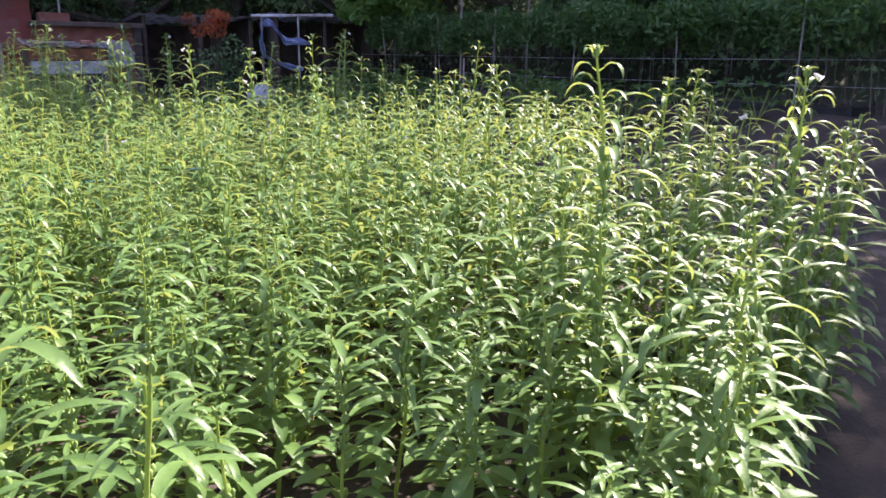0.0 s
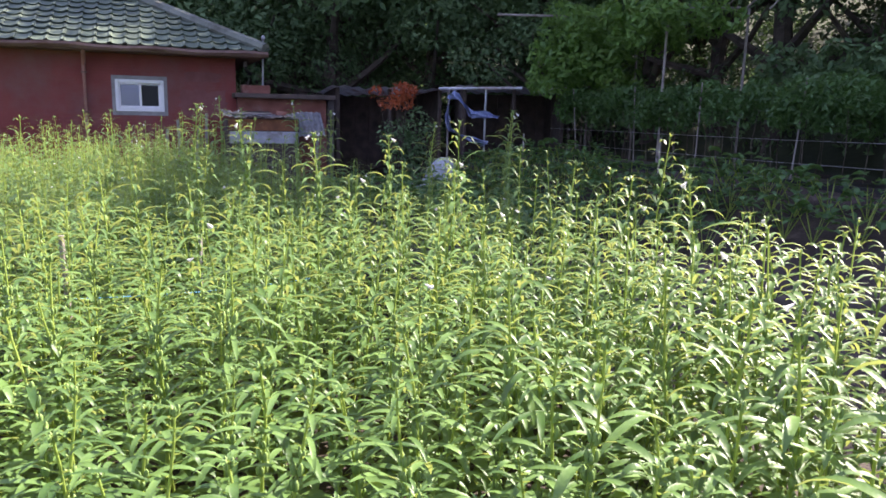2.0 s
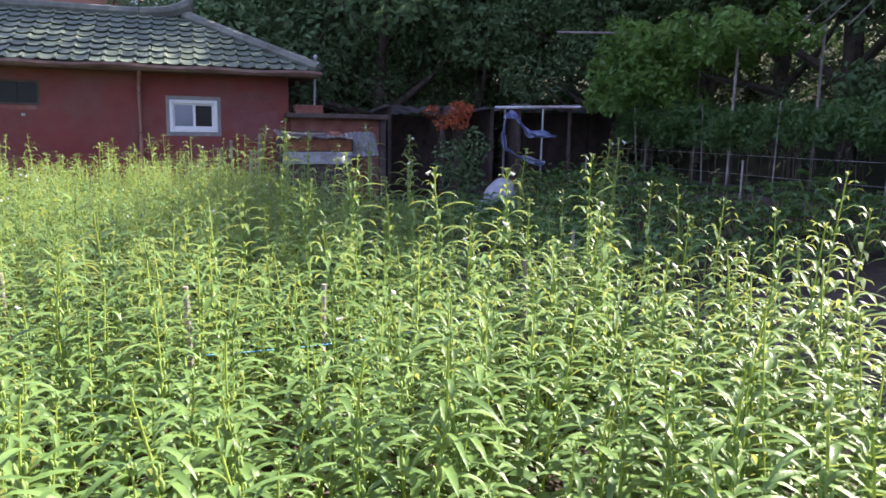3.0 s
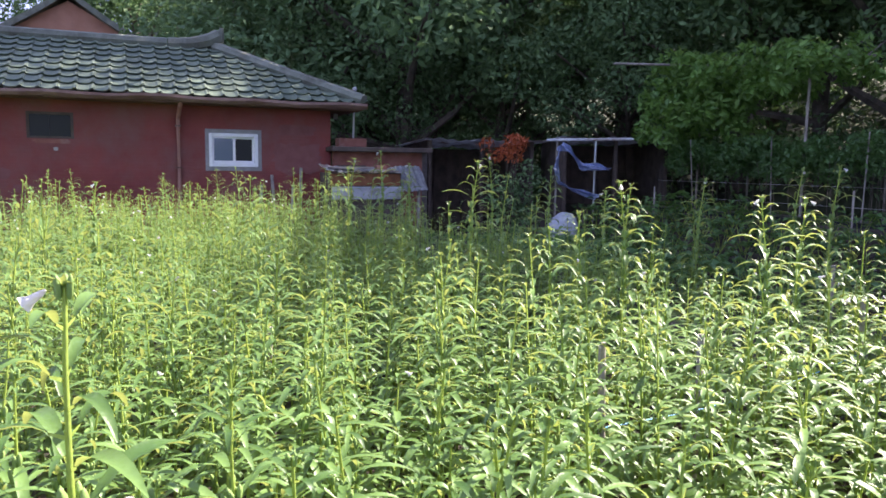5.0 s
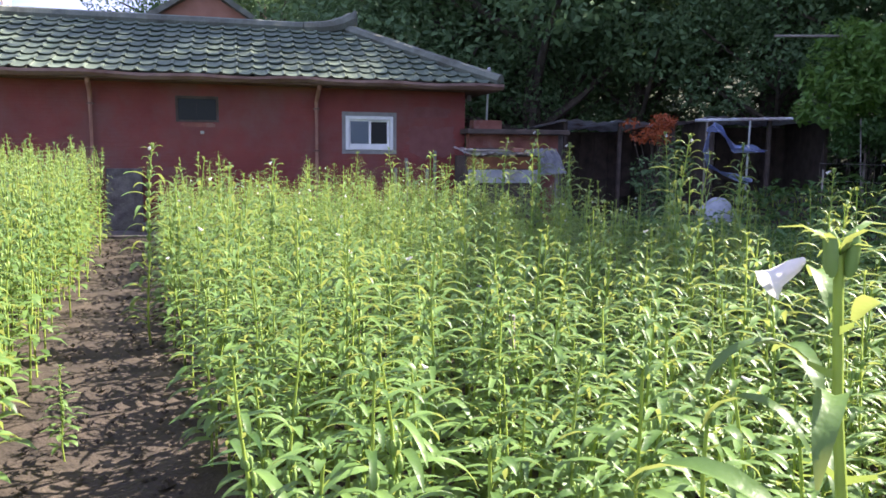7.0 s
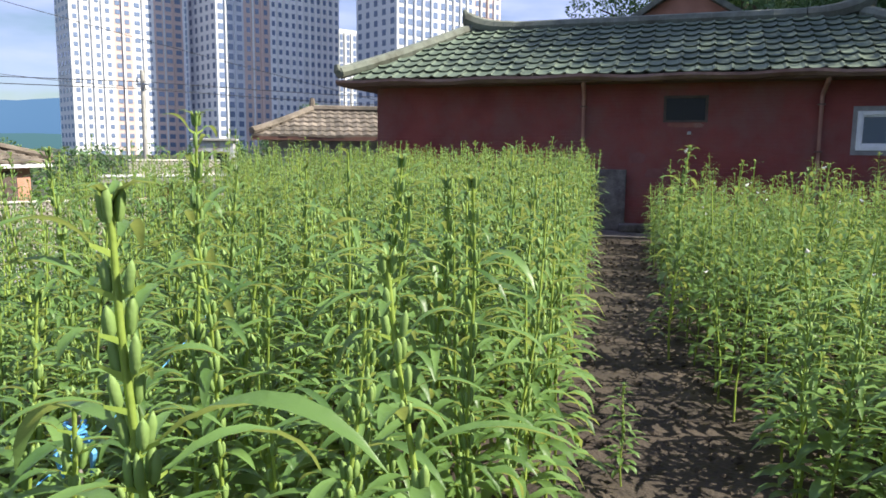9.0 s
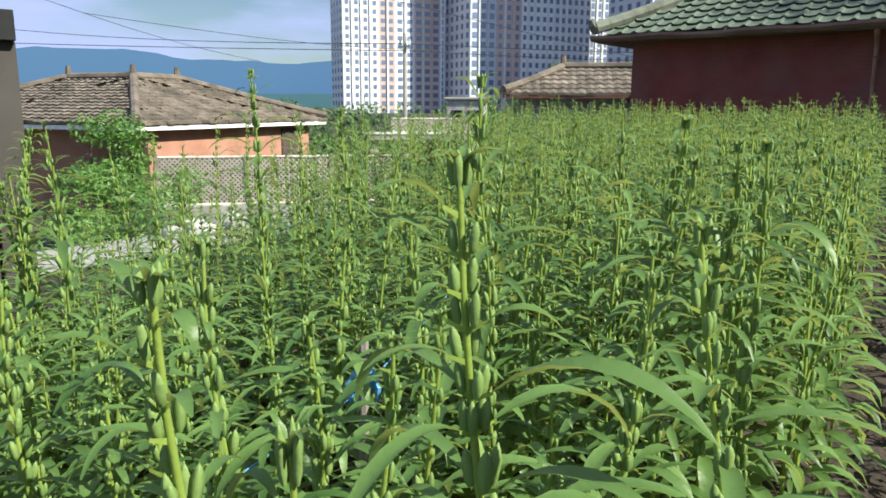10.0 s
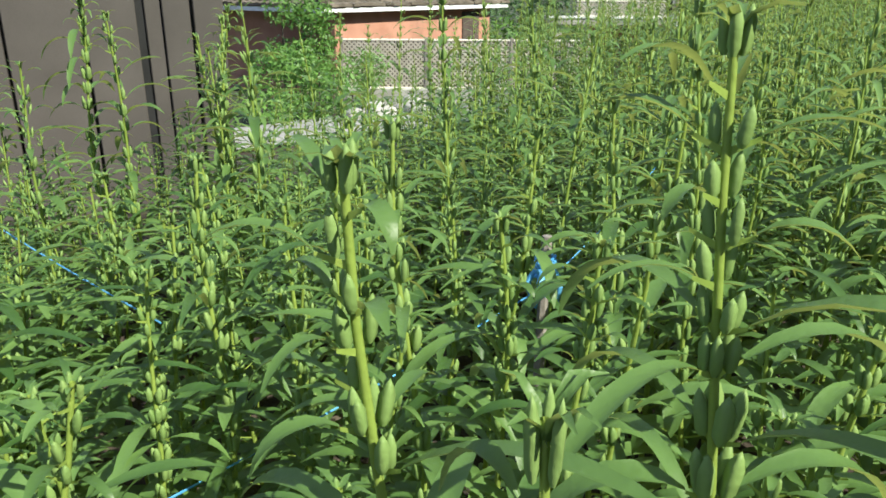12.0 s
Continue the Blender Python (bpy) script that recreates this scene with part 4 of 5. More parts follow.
for n, (vs, fs) in stuff.items():
    ob = raw(JOINED[n], np.concatenate(vs).tolist(), fs, PART_MAT[n], crop, smooth=True)
    ob["kind"] = "stuff"


def leaf_cloud(centres, radius, count, size, seed, flat=0.6, droop=0.0):
    """Many small pointed leaves scattered in clumps round the centres."""
    g = np.random.default_rng(seed)
    c = np.array(centres)[g.integers(0, len(centres), count)]
    d = g.normal(size=(count, 3))
    d /= np.linalg.norm(d, axis=1)[:, None]
    rad = radius * g.uniform(0.35, 1.0, count) ** 0.5
    p = c + d * rad[:, None] * np.array([1, 1, flat])
    nrm = d * 0.6 + g.normal(size=(count, 3)) * 0.55 + np.array([0, 0, 0.55])
    nrm /= np.linalg.norm(nrm, axis=1)[:, None]
    u = np.cross(nrm, g.normal(size=(count, 3)))
    u /= np.linalg.norm(u, axis=1)[:, None] + 1e-9
    w = np.cross(nrm, u)
    s = size * g.uniform(0.6, 1.3, count)[:, None]
    u2, w2, b = u * s, w * s * 0.42, nrm * s * 0.12
    v = np.stack([p - u2, p + w2 - b, p + u2 - nrm * s * 0.3 * (1 + droop), p - w2 - b], axis=1).reshape(-1, 3)
    f = np.arange(count * 4).reshape(-1, 4)
    return v.tolist(), f.tolist()


def tree_meshes(seed, tall, spread, leaves, size):
    rng = random.Random(seed)
    bm = bmesh.new()
    tube(bm, [(0, 0, -0.3), (0.05, 0.02, tall * 0.2), (0.12 * rng.uniform(-1, 1), 0.1, tall * 0.5), (0.2 * rng.uniform(-1, 1), 0, tall * 0.85)], [0.05 * tall / 2.2, 0.04 * tall / 2.2, 0.028 * tall / 2.2, 0.008 * tall], 8)
    centres = []
    for k in range(17):
        a = k * 2.4 + rng.uniform(-0.4, 0.4)
        t = 0.28 + 0.7 * (k / 16)
        r = spread * (1.05 - 0.75 * max(t - 0.45, 0) / 0.55) * rng.uniform(0.55, 1.0)
        tip = (r * math.cos(a), r * math.sin(a), tall * (t + rng.uniform(-0.04, 0.06)))
        mid = (tip[0] * 0.45, tip[1] * 0.45, tall * (t - 0.1))
        tube(bm, [(0.05, 0.02, tall * max(t - 0.2, 0.15)), mid, tip], [0.011 * tall, 0.007 * tall, 0.003 * tall], 5)
        centres.append(tip)
        if k % 2:
            centres.append((tip[0] * 0.55, tip[1] * 0.55, tip[2] + 0.05 * tall))
    centres.append((0, 0, tall * 0.97))
    trunk = bpy.data.meshes.new("trunk")
    bm.to_mesh(trunk)
    bm.free()
    trunk.materials.append(BARK)
    v, f = leaf_cloud(centres, spread * 0.42, leaves, size, seed, 0.62)
    crown = bpy.data.meshes.new("crown")
    crown.from_pydata(v, [], f)
    crown.materials.append(TREE_LEAF)
    return trunk, crown


kinds = [tree_meshes(31, 8.5, 3.0, 20000, 0.082), tree_meshes(32, 10.0, 3.4, 22000, 0.09), tree_meshes(33, 7.5, 2.9, 18000, 0.075)]
# Some are added and made tall to throw shade on roof, crop and soil.
EDGE_TREES = [(5.0, 6.5, 1.0, 1), (8.6, 4.0, 1.12, 0), (6.4, 6.2, 1.15, 1), (11.6, 2.4, 1.1, 1), (12.8, -1.0, 1.05, 1), (13.2, -4.8, 1.3, 0), (13.8, -7.8, 1.34, 0), (13.6, -10.6, 1.12, 0),
              (13.2, -15.4, 1.21, 2), (5.7, 4.3, 1.38, 1), (3.6, 7.4, 1.3, 0), (10.6, 0.8, 0.85, 2), (13.2, 3.6, 0.9, 0), (-3.5, 20.5, 1.15, 1), (6.8, 4.8, 0.75, 2), (9.8, 5.4, 0.9, 2),
              (13.4, -2.8, 1.15, 0), (14.6, -6.2, 1.1, 2), (15.4, -10.2, 0.75, 0)]
HILL_TREES = [(15.6, -14.2, 0.7, 2), (2.0, 10.5, 1.0, 0), (8.5, 9.5, 1.1, 1), (13.0, 6.5, 1.05, 0), (16.5, 1.5, 1.0, 1), (18.5, -4.0, 1.0, 0), (19.5, -9.5, 1.0, 1), (20.0, -15.0, 1.0, 0),
              (5.5, 15.0, 1.1, 0), (12.0, 14.0, 1.2, 1), (18.0, 9.0, 1.2, 0), (23.0, 3.0, 1.2, 1), (24.5, -5.0, 1.2, 0), (25.5, -13.0, 1.2, 1), (-1.0, 17.0, 1.0, 1), (9.0, 21.0, 1.2, 0),
              (19.0, 17.0, 1.3, 1), (26.0, 10.0, 1.3, 0), (31.0, -2.0, 1.3, 1), (32.0, -14.0, 1.3, 0), (1.0, 24.0, 1.1, 0)]
rng = random.Random(3)
for x, y, s, k in EDGE_TREES + HILL_TREES:
    t = base("tree", Matrix.LocRotScale((x, y, height(x, y) - 0.2), Euler((0, 0, rng.uniform(0, 6.28))), (s, s, s * rng.uniform(0.95, 1.1))), "tall dark green leafy tree on the wooded hill", "tree", "trees of the hill")
    for name, me in zip(("trunk", "crown"), kinds[k]):
        ob = new(name, me)
        ob.parent = t

# undergrowth closes the gaps under the trees
under = []
for k in range(170):
    a = rng.uniform(0, 1)
    x, y = 8.5 + 12 * rng.random() + (3 if a > 0.5 else 0), rng.uniform(-16, 8)
    if x < 11.5 and y < 1.5:
        x += 3.5
    under.append((x, y, height(x, y) + rng.uniform(0.2, 1.6)))
for k in range(120):
    x, y = rng.uniform(3.5, 13), rng.uniform(4.0, 13)
    under.append((x, y, height(x, y) + rng.uniform(0.2, 1.8)))
v, f = leaf_cloud(under, 1.25, 42000, 0.085, 77, 0.7)
tagged(raw("undergrowth", v, f, TREE_LEAF), "dark tangled undergrowth below the trees", "undergrowth", kind="stuff")

# red-leaved shrub
shrub = base("red_shrub", pose(5.55, -2.2, height(5.55, -2.2)), "shrub with rust-red leaves above green stems", "shrub")
bm = bmesh.new()
tips = []
srng = random.Random(9)
for k in range(11):
    a = srng.uniform(0, 6.28)
    r = srng.uniform(0.15, 0.6)
    tip = (r * math.cos(a), r * math.sin(a) * 0.7, srng.uniform(1.75, 2.25))
    tube(bm, [(0, 0, -0.05), (tip[0] * 0.35, tip[1] * 0.35, 0.9), tip], [0.018, 0.012, 0.004], 5)
    tips.append(tip)
part("stem", bm, BARK, shrub)
v, f = leaf_cloud(tips, 0.2, 620, 0.05, 5, 0.75, 0.8)
raw("red_leaves", v, f, RED_LEAF, shrub, "rust-red leaf tufts")
v, f = leaf_cloud([(0.05, 0, 0.5), (0.2, 0.1, 0.9), (-0.15, 0, 1.1), (0.3, -0.1, 1.35), (0.35, 0.1, 0.6)], 0.42, 1300, 0.055, 6, 1.0)
raw("green_leaves", v, f, TREE_LEAF, shrub, "dull green lower leaves")

# ---- bean rows, trellis and vine arbour ----
def bean_bush(seed):
    g = random.Random(seed)
    pc = Pieces()
    for k in range(26):
        a = g.uniform(0, 6.28)
        r = g.uniform(0.05, 0.3)
        z = g.uniform(0.18, 0.48) - r * 0.3
        pc.add(leaf_strip(g, (r * math.cos(a), r * math.sin(a), z), a + g.uniform(-0.6, 0.6), g.uniform(0.1, 0.17), g.uniform(0.08, 0.13), g.uniform(-0.1, 0.6), g.uniform(0.5, 1.2), 4, True))
    me = bpy.data.meshes.new("leaves")
    me.from_pydata(pc.v, [], pc.f)
    me.materials.append(BEAN_LEAF)
    bmx = bmesh.new()
    for k in range(6):
        a = k * 1.05
        tube(bmx, [(0, 0, -0.03), (0.12 * math.cos(a), 0.12 * math.sin(a), 0.2), (0.2 * math.cos(a), 0.2 * math.sin(a), 0.36)], [0.006, 0.005, 0.003], 4)
    st = bpy.data.meshes.new("stems")
    bmx.to_mesh(st)
    bmx.free()
    st.materials.append(STEM)
    return me, st  # leaves, stalks


bean_kinds = [bean_bush(k) for k in range(4)]
brng = random.Random(21)
nb = 0
for ry in range(8):
    for k in range(26):
        x = 3.3 + ry * 0.6 + 0.06 * (26 - k) + brng.uniform(-0.1, 0.1)
        y = -13.3 + k * 0.42 + brng.uniform(-0.08, 0.08)
        if inside(RIGHT_BED, x - 0.3, y) or x > 8.0 or y < -10.3 - 1.7 * max(x - 6.0, 0):
            continue
        if math.hypot(x - 6.0, y + 3.6) < 0.55 or y > -3.6 and x < 6.5:
            continue
        s = brng.uniform(0.85, 1.25)
        b = base("bean_bush", Matrix.LocRotScale((x, y, height(x, y)), Euler((0, 0, brng.uniform(0, 6.28))), (s, s, s)), "low dark green bush bean plant", "plant", "bean rows")
        for name, me in zip(("leaves", "stalk"), bean_kinds[nb % 4]):
            ob = new(name, me)
            ob.parent = b
        nb += 1

bm = bmesh.new()
for k in range(20):
    y0 = -14 + k * 0.6
    box(bm, 8.85, y0, height(9.0, y0) - 0.05, 9.5, y0 + 0.59, height(9.0, y0) + 0.07)
tagged(part("mulch_film", bm, BLACK_FILM), "black plastic mulch film over a raised row", "mulch", kind="stuff")

trellis = base("bean_trellis", pose(9.15, -9.0, 0.74), "long row of tall pepper plants tied to thin pale poles", "trellis")
prng = random.Random(4)
for k in range(7):
    y = -6.2 + k * 1.95
    part("pole", rod([(prng.uniform(-0.3, 0.0), y, -0.1), (prng.uniform(-0.3, 0.0), y + prng.uniform(-0.1, 0.1), 1.45)], 0.012, 6), WOOD, trellis)
for z in (0.3, 0.62):
    part("wire", rod([(-0.22, -6.6, z), (-0.22, 0, z - 0.03), (-0.22, 6.4, z)], 0.003, 4), METAL_POLE, trellis)
for k in range(90):
    y, x = prng.uniform(-6.5, 6.4), prng.uniform(-0.3, 0.5)
    part("vine_stem", rod([(x, y, -0.1), (x + prng.uniform(-0.08, 0.08), y + prng.uniform(-0.08, 0.08), 0.5), (x, y, 1.0)], [0.009, 0.007, 0.004], 4), BARK, trellis)
centres = [(prng.uniform(-0.2, 0.7), prng.uniform(-6.6, 6.4), 0.82 + 0.5 * prng.random() ** 0.7) for k in range(230)]
v, f = leaf_cloud(centres, 0.3, 26000, 0.055, 8, 0.8, 1.2)
ob = raw("leaves", v, f, BEAN_LEAF, trellis, "dense dull green pepper leaves")
for k, (px, py) in enumerate(((7.35, -8.45), (7.2, -4.6))):
    q = base("marker_pole", pose(px, py, height(px, py)), "thin pale pole standing in the bean row", "pole")
    part("shaft", rod([(0, 0, -0.1), (0.01, 0.01, 0.85)], 0.014, 6), WOOD, q)

arbour = base("vine_arbour", pose(8.9, -5.2, 0.7), "tall arbour of pale pipes overgrown with bright vine leaves", "arbour")
for x, y in ((0.7, 2.2), (0.37, -0.75), (1.4, 1.5), (1.6, -1.4)):
    part("post", rod([(x, y, -0.1), (x + 0.03, y, 2.85)], 0.024, 7), WOOD, arbour)
for a, b in (((-1.6, 2.1, 2.93), (1.6, 1.5, 3.0)), ((0.2, -0.6, 2.85), (2.2, -0.6, 3.0))):
    part("bar", rod([a, b], 0.024, 7), WOOD, arbour)
for k in range(5):
    a = prng.uniform(0, 6.28)
    part("dry_twig", rod([(0.9 + 0.2 * k, -0.2 - 0.4 * k, 2.8), (1.2 + 0.25 * k, -0.6 - 0.4 * k, 3.1 + 0.1 * k)], [0.015, 0.006], 5), WOOD, arbour)
centres = []
for k in range(60):
    u = prng.random()
    centres.append((prng.uniform(-0.5, 0.9), 0.5 + 2.4 * u, prng.uniform(1.5, 3.2 - 0.9 * max(u - 0.6, 0))))
centres += [(prng.uniform(-0.2, 1.3), prng.uniform(-1.6, 0.6), prng.uniform(2.25, 3.1)) for k in range(26)]
v, f = leaf_cloud(centres, 0.3, 7600, 0.085, 12, 0.9, 0.6)
raw("vine_leaves", v, f, VINE_LEAF, arbour, "bright green vine leaves")
v, f = leaf_cloud([(prng.uniform(1.4, 3.2), prng.uniform(-5.5, -2.0), prng.uniform(1.3, 2.1)) for k in range(34)], 0.4, 4200, 0.085, 13, 0.85)
raw("shrub_leaves", v, f, TREE_LEAF, arbour, "dull green leaves behind the posts")

# ---- stakes and blue twine in the crop ----
for x, y, h in ((0.1, -13.1, 0.93), (0.72, -12.9, 0.86), (2.0, -12.7, 0.9), (2.75, -11.9, 0.95), (-0.9, -11.8, 0.8), (-4.07, -12.8, 0.84), (-1.55, -13.2, 0.65)):
    s = base("field_stake", pose(x, y, 0, random.uniform(-2, 2), random.uniform(-2, 2), 0), "grey wooden stake driven in among the sesame", "stake", "stakes of the crop")
    part("shaft", rod([(0, 0, -0.1), (0, 0, h)], [0.017, 0.014], 7), WOOD, s)
    if x < -3:
        bm = bmesh.new()
        for q in range(6):
            ring = [((0.024 + 0.004 * (q % 2)) * math.cos(a), (0.024 + 0.004 * (q % 2)) * math.sin(a), h - 0.06 - 0.011 * q + 0.006 * math.sin(a * 2 + q)) for a in [k * 0.7 for k in range(10)]]
            tube(bm, ring, 0.005, 5)
        for a, drop in ((0.3, 0.11), (1.4, 0.08), (2.5, 0.13), (4.0, 0.1), (5.2, 0.07)):
            tube(bm, [(0.022 * math.cos(a), 0.022 * math.sin(a), h - 0.09), (0.045 * math.cos(a), 0.045 * math.sin(a), h - 0.09 - drop * 0.4), (0.035 * math.cos(a + 0.4), 0.035 * math.sin(a + 0.4), h - 0.09 - drop)], [0.008, 0.01, 0.004], 5)
        part("twine_knot", bm, BLUE_TWINE, s, "blue twine knotted round the stake")


def twine(a, b, sag):
    a, b = Vector(a), Vector(b)
    pts = [a.lerp(b, k / 10) - Vector((0, 0, sag * math.sin(math.pi * k / 10))) for k in range(11)]
    return tagged(part("twine", rod(pts, 0.0022, 5), BLUE_TWINE), "blue plastic twine strung between the field stakes", "twine")


twine((-3.9, -14.3, 0.6), (-4.07, -12.8, 0.7), 0.02)
twine((-4.07, -12.8, 0.7), (-5.2, -10.4, 0.75), 0.05)
twine((-4.4, -13.7, 0.74), (-6.2, -13.95, 0.76), 0.02)
twine((0.1, -13.1, 0.6), (2.0, -12.7, 0.62), 0.05)

# ---- steel gate beside the field ----
gate = base("steel_gate", pose(-7.86, -12.16, -0.05, 0, 0, 0), "tall taupe sheet-steel gate panels with black gaps", "gate")
GD = Vector((0.31, 0.95, 0)).normalized()
def gate_box(s0, s1, d0, d1, z0, z1, name, material, label="", bevel=0.006):
    bm = boxes((s0, d0, z0, s1, d1, z1), bevel=bevel)
    bmesh.ops.transform(bm, matrix=Matrix.Rotation(math.atan2(GD.y, GD.x), 4, "Z"), verts=bm.verts)
    return part(name, bm, material, gate, label)


s = -2.2
for wid, gap, back in ((0.57, 0.02, 0), (0.46, 0.02, 0), (0.46, 0.02, 0), (0.37, 0.055, 0), (0.11, 0.006, 0.03), (0.195, 0.022, 0), (0.195, 0.0, 0)):
    gate_box(s, s + wid - gap, back, 0.05, 0, 1.93, "panel", GATE)
    s += wid
# Added black sheet behind the panels darkens the gaps between them.
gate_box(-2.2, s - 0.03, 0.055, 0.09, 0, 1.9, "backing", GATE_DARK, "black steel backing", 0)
gate_box(-2.3, s, -0.06, 0.14, 1.93, 2.12, "top_beam", GATE_DARK, "black top beam")
for k in range(3):
    gate_box(-2.0 + k * 0.9, -1.94 + k * 0.9, 0.1, 0.16, -0.3, 1.93, "post", GATE_DARK)
gate_box(-0.42, -0.24, -0.05, -0.004, 1.8, 1.95, "bracket", GATE_DARK, "black steel hanging bracket")
gate_box(-0.4, -0.3, -0.045, -0.004, 1.66, 1.8, "latch_plate", GATE_DARK)


# ---- village beyond the lane ----
def hip_roof(thing, x0, x1, y0, y1, z, rise, material, rows=9, label="", run=0.85, ends=(0, 1), hips=(0, 1, 2, 3)):
    """Hip roof with courses of curved tiles, each course a raised step, and ridge caps."""
    d = (y1 - y0) / 2
    bm = bmesh.new()
    n = max(8, int((x1 - x0) / 0.23))
    slip = random.Random(int(x1 * 10))
    for side in (0, 1):
        for r in range(rows):
            k0, k1 = r / rows, (r + 1.08) / rows
            for c in range(n):
                u0, u1 = x0 + (x1 - x0) * c / n, x0 + (x1 - x0) * (c + 1) / n
                inset0 = d * k0 * run
                um = (u0 + u1) / 2
                if um < x0 + inset0 or um > x1 - inset0:
                    continue
                ya, yb = (y0 + d * k0, y0 + d * k1) if side == 0 else (y1 - d * k0, y1 - d * k1)
                za, zb = z + rise * k0 + 0.035 + slip.uniform(-0.008, 0.02), z + rise * k1
                ya += slip.uniform(-0.02, 0.02)
                lift = 0.03
                vs = [bm.verts.new(p) for p in ((u0, ya, za), (um, ya, za + lift), (u1, ya, za), (u1, yb, zb), (um, yb, zb + lift), (u0, yb, zb), (u0, ya, za - 0.05), (u1, ya, za - 0.05))]
                bm.faces.new((vs[0], vs[1], vs[4], vs[5]))
                bm.faces.new((vs[1], vs[2], vs[3], vs[4]))
                bm.faces.new((vs[6], vs[7], vs[2], vs[1], vs[0]))
    for xs, sx in [((x0, 1), (x1, -1))[q] for q in ends]:
        m = max(6, int((y1 - y0) / 0.32))
        for r in range(rows):
            k0, k1 = r / rows, (r + 1.08) / rows
            for c in range(m):
                v0, v1 = y0 + (y1 - y0) * c / m, y0 + (y1 - y0) * (c + 1) / m
                vm = (v0 + v1) / 2
                if vm < y0 + d * k0 or vm > y1 - d * k0:
                    continue
                xa, xb = xs + sx * d * run * k0, xs + sx * d * run * k1
                za, zb = z + rise * k0 + 0.035, z + rise * k1
                vs = [bm.verts.new(p) for p in ((xa, v0, za), (xa, vm, za + 0.03), (xa, v1, za), (xb, v1, zb), (xb, vm, zb + 0.03), (xb, v0, zb), (xa, v0, za - 0.05), (xa, v1, za - 0.05))]
                bm.faces.new((vs[0], vs[1], vs[4], vs[5]))
                bm.faces.new((vs[1], vs[2], vs[3], vs[4]))
                bm.faces.new((vs[6], vs[7], vs[2], vs[1], vs[0]))
    roof_ = part("roof", bm, material, thing, label)
    roof_["kind"] = "stuff"
    r0, r1, ym, zt = x0 + d * run, x1 - d * run, (y0 + y1) / 2, z + rise + 0.05
    part("ridge_cap", cap_line((r0, ym, zt), (r1, ym, zt), 0.11, 0.11, 12), material, roof_)
    for ex, ey, rx in [((x0, y0, r0), (x1, y0, r1), (x0, y1, r0), (x1, y1, r1))[q] for q in hips]:
        part("hip_cap", cap_line((rx, ym, zt), (ex, ey, z + 0.05), 0.11, 0.1, 9, 0.08), material, roof_)
    for rx in (r0, r1):
        part("ridge_finial", rod([(rx, ym, zt), (rx, ym, zt + 0.3)], [0.1, 0.06], 6), material, roof_)
    return roof_


old = base("village_house", pose(-17.39, -5.58, -1.05, 0, 0, 104.3), "low village house with an old grey-brown tiled roof and orange walls", "house")
hip_roof(old, 0.0, 7.6, 0.0, 6.0, 2.12, 1.1, OLD_TILE, 15, "weathered grey-brown clay tiles", 1.0, (1,), (0, 1, 3))
part("wall", boxes((0.6, 0.3, 0, 7.0, 0.5, 2.12)), ORANGE, old, "faded orange render")
part("wall", boxes((0.6, 0.9, 0, 0.8, 4.4, 2.15)), ORANGE, old)
part("wall", boxes((6.8, 0.9, 0, 7.0, 4.4, 2.15)), ORANGE, old)
part("wall", boxes((0.8, 4.2, 0, 6.8, 4.4, 2.15)), ORANGE, old)
part("eave_board", boxes((0.03, 0.03, 1.99, 7.57, 0.09, 2.085), (0.03, 0.09, 1.99, 0.09, 7.9, 2.085)), WHITE, old, "pale eave board")
part("soffit", boxes((0.1, 0.1, 2.03, 7.5, 5.9, 2.075)), DARK_WOOD, old)
part("door", boxes((5.6, 0.26, 0.1, 6.4, 0.31, 1.9), bevel=0.01), DARK_WOOD, old)
for x in (1.2, 3.4):
    w_ = part("window", boxes((x, 0.25, 0.5, x + 1.2, 0.31, 1.2), bevel=0.01), DARK_WOOD, old)
    part("pane", boxes((x + 0.06, 0.23, 0.56, x + 0.57, 0.25, 1.14)), PANE, w_)
    part("pane", boxes((x + 0.63, 0.23, 0.56, x + 1.14, 0.25, 1.14)), PANE, w_)
wing = base("village_house", pose(-17.39, -5.58, -1.05, 0, 0, 194.3), "rear wing with an old grey-brown tiled roof", "house")
hip_roof(wing, 0.0, 8.3, -6.0, 0.0, 2.12, 1.1, OLD_TILE, 15, "weathered grey-brown clay tiles", 1.0, (1,), (1, 3))
part("wall", boxes((1.0, -4.6, 0, 7.6, -0.6, 2.1)), ORANGE, wing, "faded orange render")


def lattice(thing, length, z0, z1, step, name="lattice"):
    """Diamond lattice of crossing flat laths in a frame."""
    bm = bmesh.new()
    h = z1 - z0
    r = 0.017
    k = -h
    while k < length:
        for s in (1, -1):
            a, b = (k, z0), (k + h, z1)
            if s < 0:
                a, b = (k, z1), (k + h, z0)
            pa, pb = Vector((a[0], 0.004 * s, a[1])), Vector((b[0], 0.004 * s, b[1]))
            lo, hi = max(0, -pa.x / h), min(1, (length - pa.x) / h)
            if hi - lo > 0.02:
                p, q = pa.lerp(pb, lo), pa.lerp(pb, hi)
                d = (q - p).normalized()
                nx = Vector((-d.z, 0, d.x)) * r
                vs = [bm.verts.new(t) for t in (p - nx, p + nx, q + nx, q - nx)]
                bm.faces.new(vs if s > 0 else vs[::-1])
        k += step
    bmesh.ops.solidify(bm, geom=bm.faces[:], thickness=0.006)
    panel = part(name, bm, LATTICE, thing, "cream plastic diamond lattice")
    part("frame", boxes((0, -0.02, z0 - 0.03, length, 0.02, z0), (0, -0.02, z1, length, 0.02, z1 + 0.03), bevel=0.004), LATTICE, thing)
    return panel


